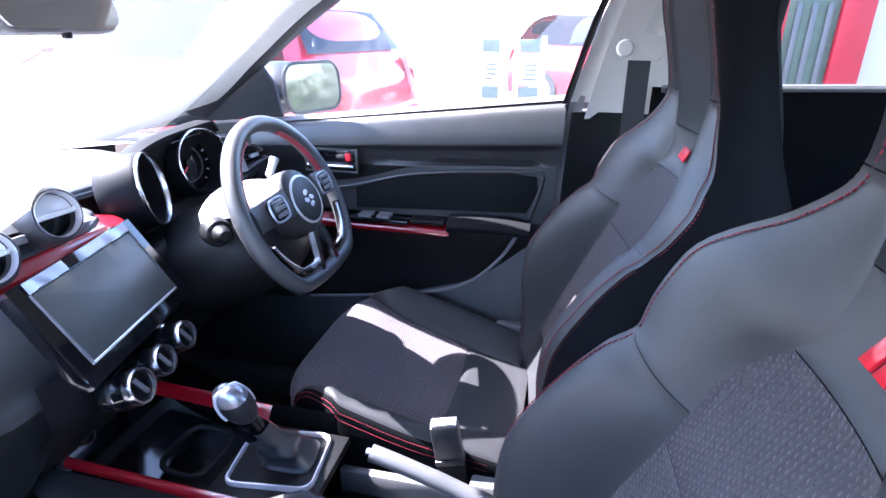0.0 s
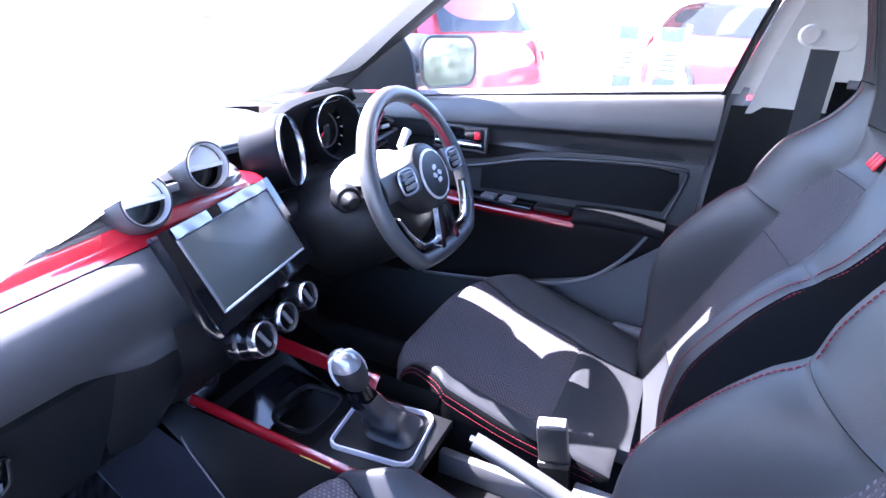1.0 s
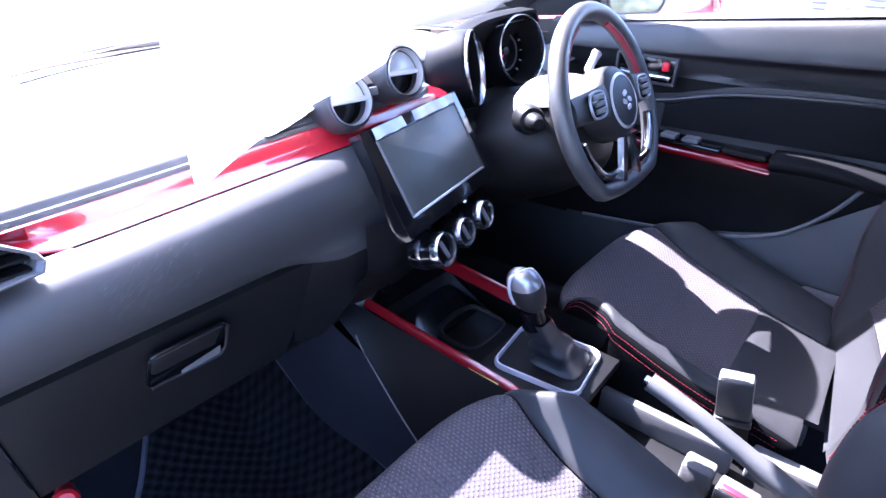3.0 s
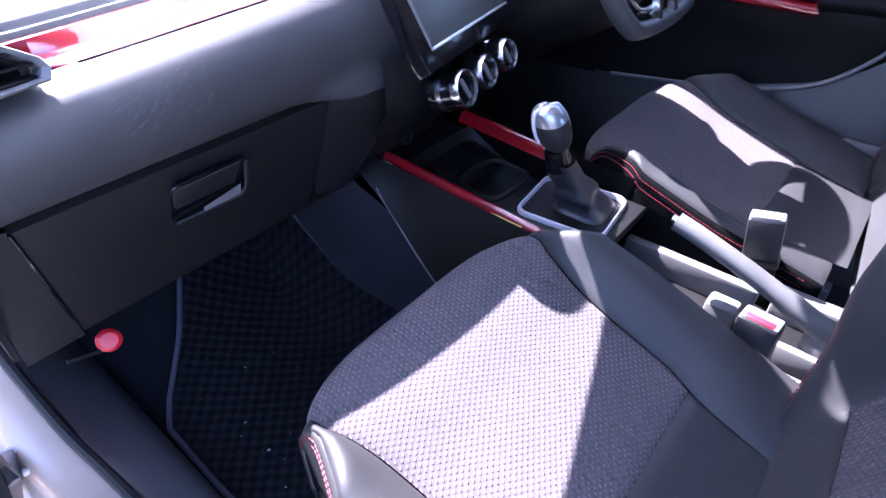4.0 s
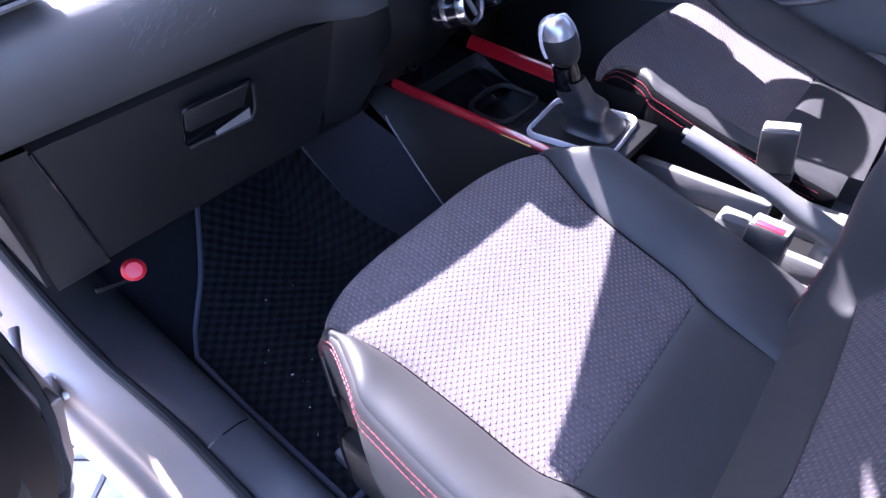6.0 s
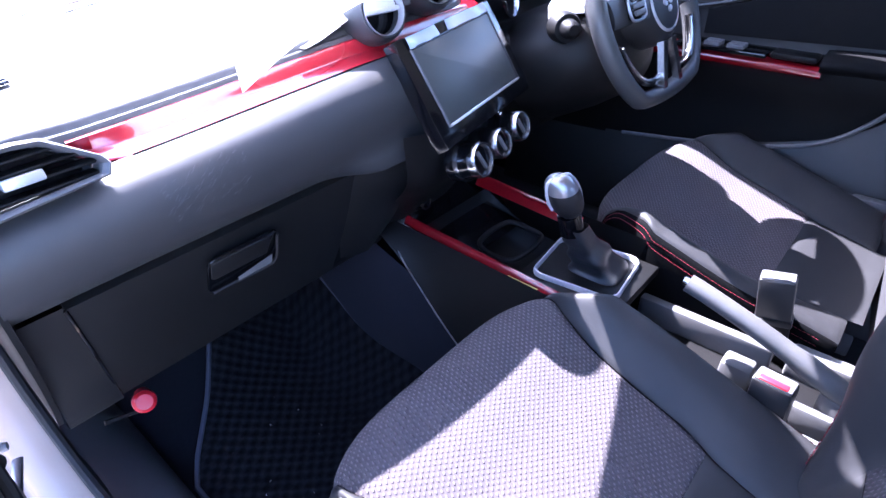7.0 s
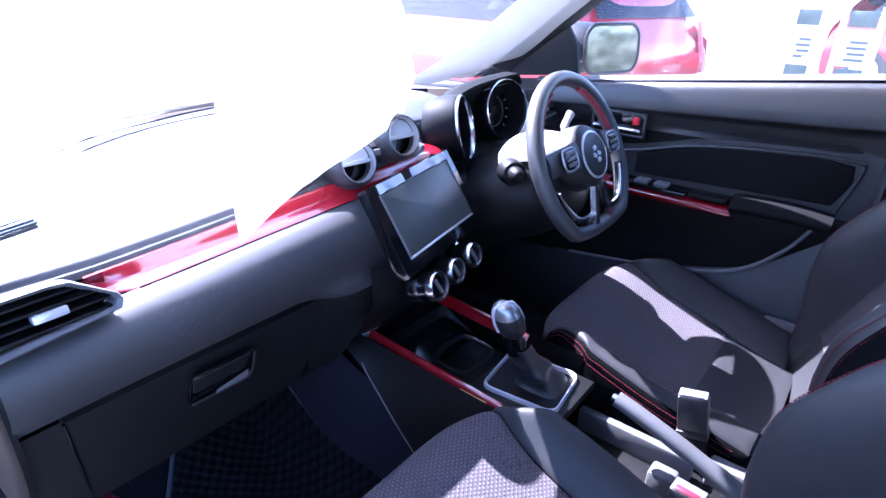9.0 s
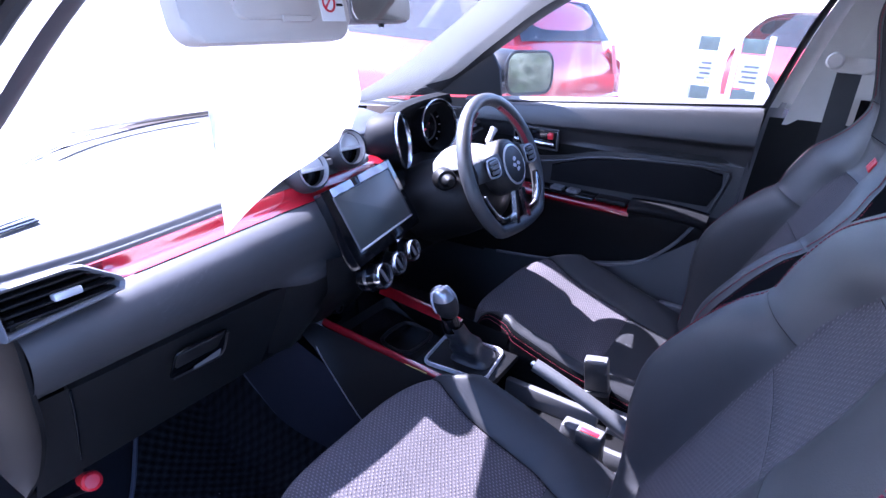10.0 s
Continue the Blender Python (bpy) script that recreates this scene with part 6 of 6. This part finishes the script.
part("door_skin", thick(grid(lambda u, v: on_door(1.02 * u, door_low(1.02 * u) + (1.0 - door_low(1.02 * u)) * v, -0.03), 20, 10), 0.05), PAINT, dr, "silver door shell")
part("door_lining", thick(grid(lambda u, v: on_door(0.075 + 0.90 * u, door_low(0.90 * u) + 0.050 + (0.92 - door_low(0.90 * u)) * v, 0.030 + 0.025 * math.sin(math.pi * v)), 20, 12), 0.02), PLASTIC, dr, "black door lining")
part("speaker_grille", lathe([(0.0, 0.012), (0.085, 0.012), (0.098, 0.006), (0.10, 0.0)], 32, facing(on_door(0.24, 0.42, 0.050), dn_)), DARKGREY, dr, "round black speaker grille")
part("door_rim", tube(smooth_path([on_door(0.040, 0.95, 0.026), on_door(0.040, 0.45, 0.026), on_door(0.050, 0.345, 0.026), on_door(0.088, 0.272, 0.026), on_door(0.2, 0.242, 0.026), on_door(0.98, 0.236, 0.026)], 6), 0.006, 8), CAPGREY, dr, "bright metal door rim")
part("rim_rubber", tube(smooth_path([on_door(0.062, 0.95, 0.030), on_door(0.062, 0.46, 0.030), on_door(0.072, 0.360, 0.030), on_door(0.108, 0.288, 0.030), on_door(0.2, 0.258, 0.030), on_door(0.98, 0.252, 0.030)], 6), 0.008, 8), RUBBER, dr, "black rubber seal round the door")
for hz0, hy in ((0.300, 0.650), (0.470, 0.690)):
    h = part("hinge", moved(rbox(-0.014, 0.016, -0.024, 0.026, -0.018, 0.018, 0.004), Matrix.Translation((-0.752, hy, hz0)) @ pose(0, 0, 0, 0, 0, -20)), CAPGREY, dr, "painted steel door hinge")
    part("hinge_arm", tube([(-0.752, hy - 0.02, hz0), (-0.775, hy - 0.055, hz0 - 0.005), on_door(0.02, hz0 - 0.01, 0.0)], 0.006, 8, flat=1.6), SILVER, h, "pale hinge arm")
    for dy, dz in ((0.020, 0.010), (-0.012, -0.010)):
        part("hinge_bolt", lathe([(0, 0.007), (0.006, 0.006), (0.0075, 0.0), (0.0075, -0.004)], 12, facing((-0.732, hy + dy, hz0 + dz), (0.94, -0.34, 0))), SILVER, h, "bolt head")
part("door_check", tube([(-0.728, 0.715, 0.395), (-0.758, 0.630, 0.385), on_door(0.03, 0.375, 0.04)], 0.008, 8, flat=0.5), CAPGREY, dr, "steel door check strap")
part("cable_boot", tube(smooth_path([(-0.722, 0.735, 0.545), (-0.752, 0.690, 0.535), (-0.772, 0.650, 0.520), on_door(0.01, 0.52, 0.02)], 5), [0.014 + 0.002 * (k % 2) for k in range(16)], 12), RUBBER, dr, "black ribbed cable boot")
part("door_seal", tube(smooth_path([on_door(0.02, 0.95, 0.03), on_door(0.02, 0.50, 0.03), on_door(0.07, 0.32, 0.03), on_door(0.2, 0.262, 0.03), on_door(0.98, 0.252, 0.03)], 6), 0.008, 8), RUBBER, dr)

# ---- outside ----
ground = thing("ground", (0, 0, 0), "pale sunlit paving", "paving", kind="structure")
part("paving_sheet", grid(lambda u, v: Vector((-60 + 120 * u, -60 + 120 * v, 0)), 4, 4), SAND, ground)


def hatchback(place, turn, color, label):
    """A parked hatchback: 3.8 m long, along local y, nose to +y."""
    c = thing("parked_car", place, label, "car", "parked cars")
    side_pts = [(-1.88, 0.35), (-1.92, 0.60), (-1.90, 0.85), (-1.80, 1.02), (-1.62, 1.32), (-1.30, 1.47), (-0.4, 1.51), (0.30, 1.44), (0.98, 1.02), (1.60, 0.90), (1.86, 0.72), (1.93, 0.45), (1.88, 0.25)]

    def shell(u, v):
        q = smooth_path([(0, a, b) for a, b in side_pts], 5)[round(v * 60)]
        s = 2 * u - 1
        wid = 0.86 - 0.20 * max(0, (q.z - 0.95) / 0.55)
        e = abs(s) ** 3.5
        return Vector((wid * s, q.y * (1 - 0.03 * e * abs(s)), q.z - 0.05 * e))
    part("body", grid(shell, 24, 60), color, c, at=0)
    for sg in (-1, 1):
        def flank(u, v):
            yy = -1.86 + 3.74 * u
            top = lerp_table([(-1.86, 0.85), (-1.6, 0.98), (0.9, 0.98), (1.5, 0.88), (1.88, 0.6)], yy)
            return Vector((sg * (0.80 + 0.07 * math.sin(math.pi * min(1, 0.15 + 0.8 * v))), yy, 0.22 + (top - 0.2) * v))
        part("side", grid(flank, 24, 10), color, c, at=0)
        part("side_window", grid(lambda u, v: Vector((sg * (0.822 - 0.16 * v), -1.45 + 2.2 * u + (0.35 * v * (1 - u) - 0.55 * v * u), 0.99 + 0.42 * v)), 10, 4), DARKGLASS, c, at=0)
        part("tail_light", grid(lambda u, v: Vector((sg * (0.60 + 0.24 * u), -1.915 + 0.10 * u * u + 0.06 * v, 0.78 + 0.24 * v)), 6, 6), REDKNOB, c, "red tail light", at=0)
        for wy in (-1.22, 1.24):
            w = part("wheel", lathe([(0.0, 0.10), (0.18, 0.10), (0.21, 0.115), (0.30, 0.11), (0.315, 0.08), (0.315, -0.08), (0.28, -0.1)], 28, Matrix.Translation((sg * 0.76, wy, 0.315)) @ pose(0, 0, 0, 0, sg * 90, 0)), TYRE, c, at=0)
            part("rim", lathe([(0, 0.118), (0.05, 0.118), (0.19, 0.108), (0.2, 0.118)], 24, Matrix.Translation((sg * 0.76, wy, 0.315)) @ pose(0, 0, 0, 0, sg * 90, 0)), SILVER, w, at=0)
    part("rear_window", grid(lambda u, v: Vector(((2 * u - 1) * (0.66 - 0.1 * v), -1.80 + 0.21 * v, 1.05 + 0.30 * v)), 6, 4), DARKGLASS, c, at=0)
    part("bumper", rbox(-0.80, 0.80, -1.94, -1.80, 0.28, 0.62, 0.06, 3), color, c, at=0)
    c.matrix_basis = Matrix.Translation(place) @ pose(0, 0, 0, 0, 0, turn)
    return c


hatchback((4.2, 3.2, 0.0), -12, CARRED, "glossy red hatchback parked alongside in full sun")
hatchback((9.0, -1.2, 0.0), 150, CARRED, "glossy red car parked further off in the sun")

part("joint_bed", grid(lambda u, v: Vector((-1.75 + 1.1 * u, 0.05 + 1.3 * v, 0.003)), 4, 4), JOINT, ground, "dark sand between the pavers")
# pavers beside the sill, each its own stone
pav = bpy.data.meshes.new("paver")
bm = rbox(-0.097, 0.097, -0.047, 0.047, -0.03, 0.012, 0.005, 1)
bm.to_mesh(pav)
bm.free()
pav.materials.append(CONCRETE)
rnd = random.Random(4)
for a in range(12):
    for b in range(8):
        o = new("paver", pav)
        o.parent = ground
        c, s_ = math.cos(radians(38)), math.sin(radians(38))
        u, w = 0.2 * (b - 4) + (0.1 if a % 2 else 0.0), 0.1 * (a - 6)
        o.matrix_basis = pose(-1.0 + c * u - s_ * w, 0.70 + s_ * u + c * w, rnd.uniform(-0.001, 0.002), rnd.uniform(-0.5, 0.5), rnd.uniform(-0.5, 0.5), 38)

shop = thing("shop_front", (6.1, -2.8, 0.0), "shop front with red posts and grey-green panes", "shop front")
part("back_wall", rbox(6.25, 6.40, -5.2, -1.6, 0.0, 2.6, 0.01), CREAM, shop, "cream painted wall")
for y0 in (-2.25, -3.02):
    part("post", rbox(6.0, 6.12, y0, y0 + 0.29, 0.0, 2.5, 0.01), POSTRED, shop, "red painted post")
part("pane", rbox(6.06, 6.08, -2.73, -2.25, 0.5, 2.4, 0.004), PANELGREEN, shop, "grey-green pane")
for y0 in (-2.66, -2.52, -2.38):
    part("blind_slat", rbox(6.03, 6.05, y0, y0 + 0.05, 0.55, 1.5, 0.004), GREYP, shop)
part("sill", rbox(5.98, 6.14, -3.05, -1.90, 0.40, 0.50, 0.01), WALLW, shop)

# Out-of-view wall added to limit fill light through the open door.
side_wall = thing("added_wall", (-5.2, 0.0, 0.0), "unseen grey rendered wall added to dim the side light", "wall", kind="structure")
part("wall_face", rbox(-5.4, -5.2, -14.0, 7.0, 0.0, 1.6, 0.02), FILLWALL, side_wall)

stand = thing("sign_stand", (7.0, 0.58, 0.0), "white sign stand with dark green boards", "sign stand")
for y0 in (0.16, 0.50, 0.68, 0.98):
    part("post", rbox(6.97, 7.03, y0 - 0.03, y0 + 0.03, 0.0, 1.14, 0.006), WALLW, stand, "white post")
for y0, y1 in ((0.72, 0.94), (0.20, 0.46)):
    part("board", rbox(6.985, 7.015, y0, y1, 0.94, 1.10, 0.004), PANELGREEN, stand, "dark green board")
    part("lower_board", rbox(6.985, 7.015, y0, y1, 0.36, 0.52, 0.004), PANELGREEN, stand)
    for k in range(4):
        part("text_bar", rbox(6.978, 6.986, y0 + 0.03, y1 - 0.05 - 0.02 * (k % 2), 0.60 + 0.06 * k, 0.625 + 0.06 * k, 0.002, 1), GREYP, stand)
    part("sheet", rbox(6.99, 7.01, y0, y1, 0.54, 0.92, 0.003), WALLW, stand)
part("price_tag", rbox(6.97, 6.985, 0.72, 0.80, 0.55, 0.62, 0.002), YELLOW, stand, "yellow tag")

# greenery behind the car, seen in the door mirror
LEAF = material("green leaves", (0.0352, 0.064, 0.0192), rough=0.6, bump=0.2, bump_scale=40, vary=0.3)
hg = bmesh.new()
hr = random.Random(11)
for _ in range(5200):
    t = hr.random()
    c = Vector((3.0 + 9.0 * t + hr.gauss(0, 0.25), -9.5 - 1.2 * math.sin(3 * t) + hr.gauss(0, 0.35), 0.05 + 2.6 * hr.random() * (0.75 + 0.25 * math.sin(17 * t))))
    a = Vector((hr.gauss(0, 1), hr.gauss(0, 1), hr.gauss(0, 1))).normalized() * hr.uniform(0.05, 0.12)
    b = a.orthogonal().normalized() * hr.uniform(0.03, 0.07)
    hg.faces.new([hg.verts.new(c + p) for p in (a, b, -a, -b)])
single("hedge", hg, LEAF, "tall green leafy hedge behind the parked cars", "hedge", kind="stuff")
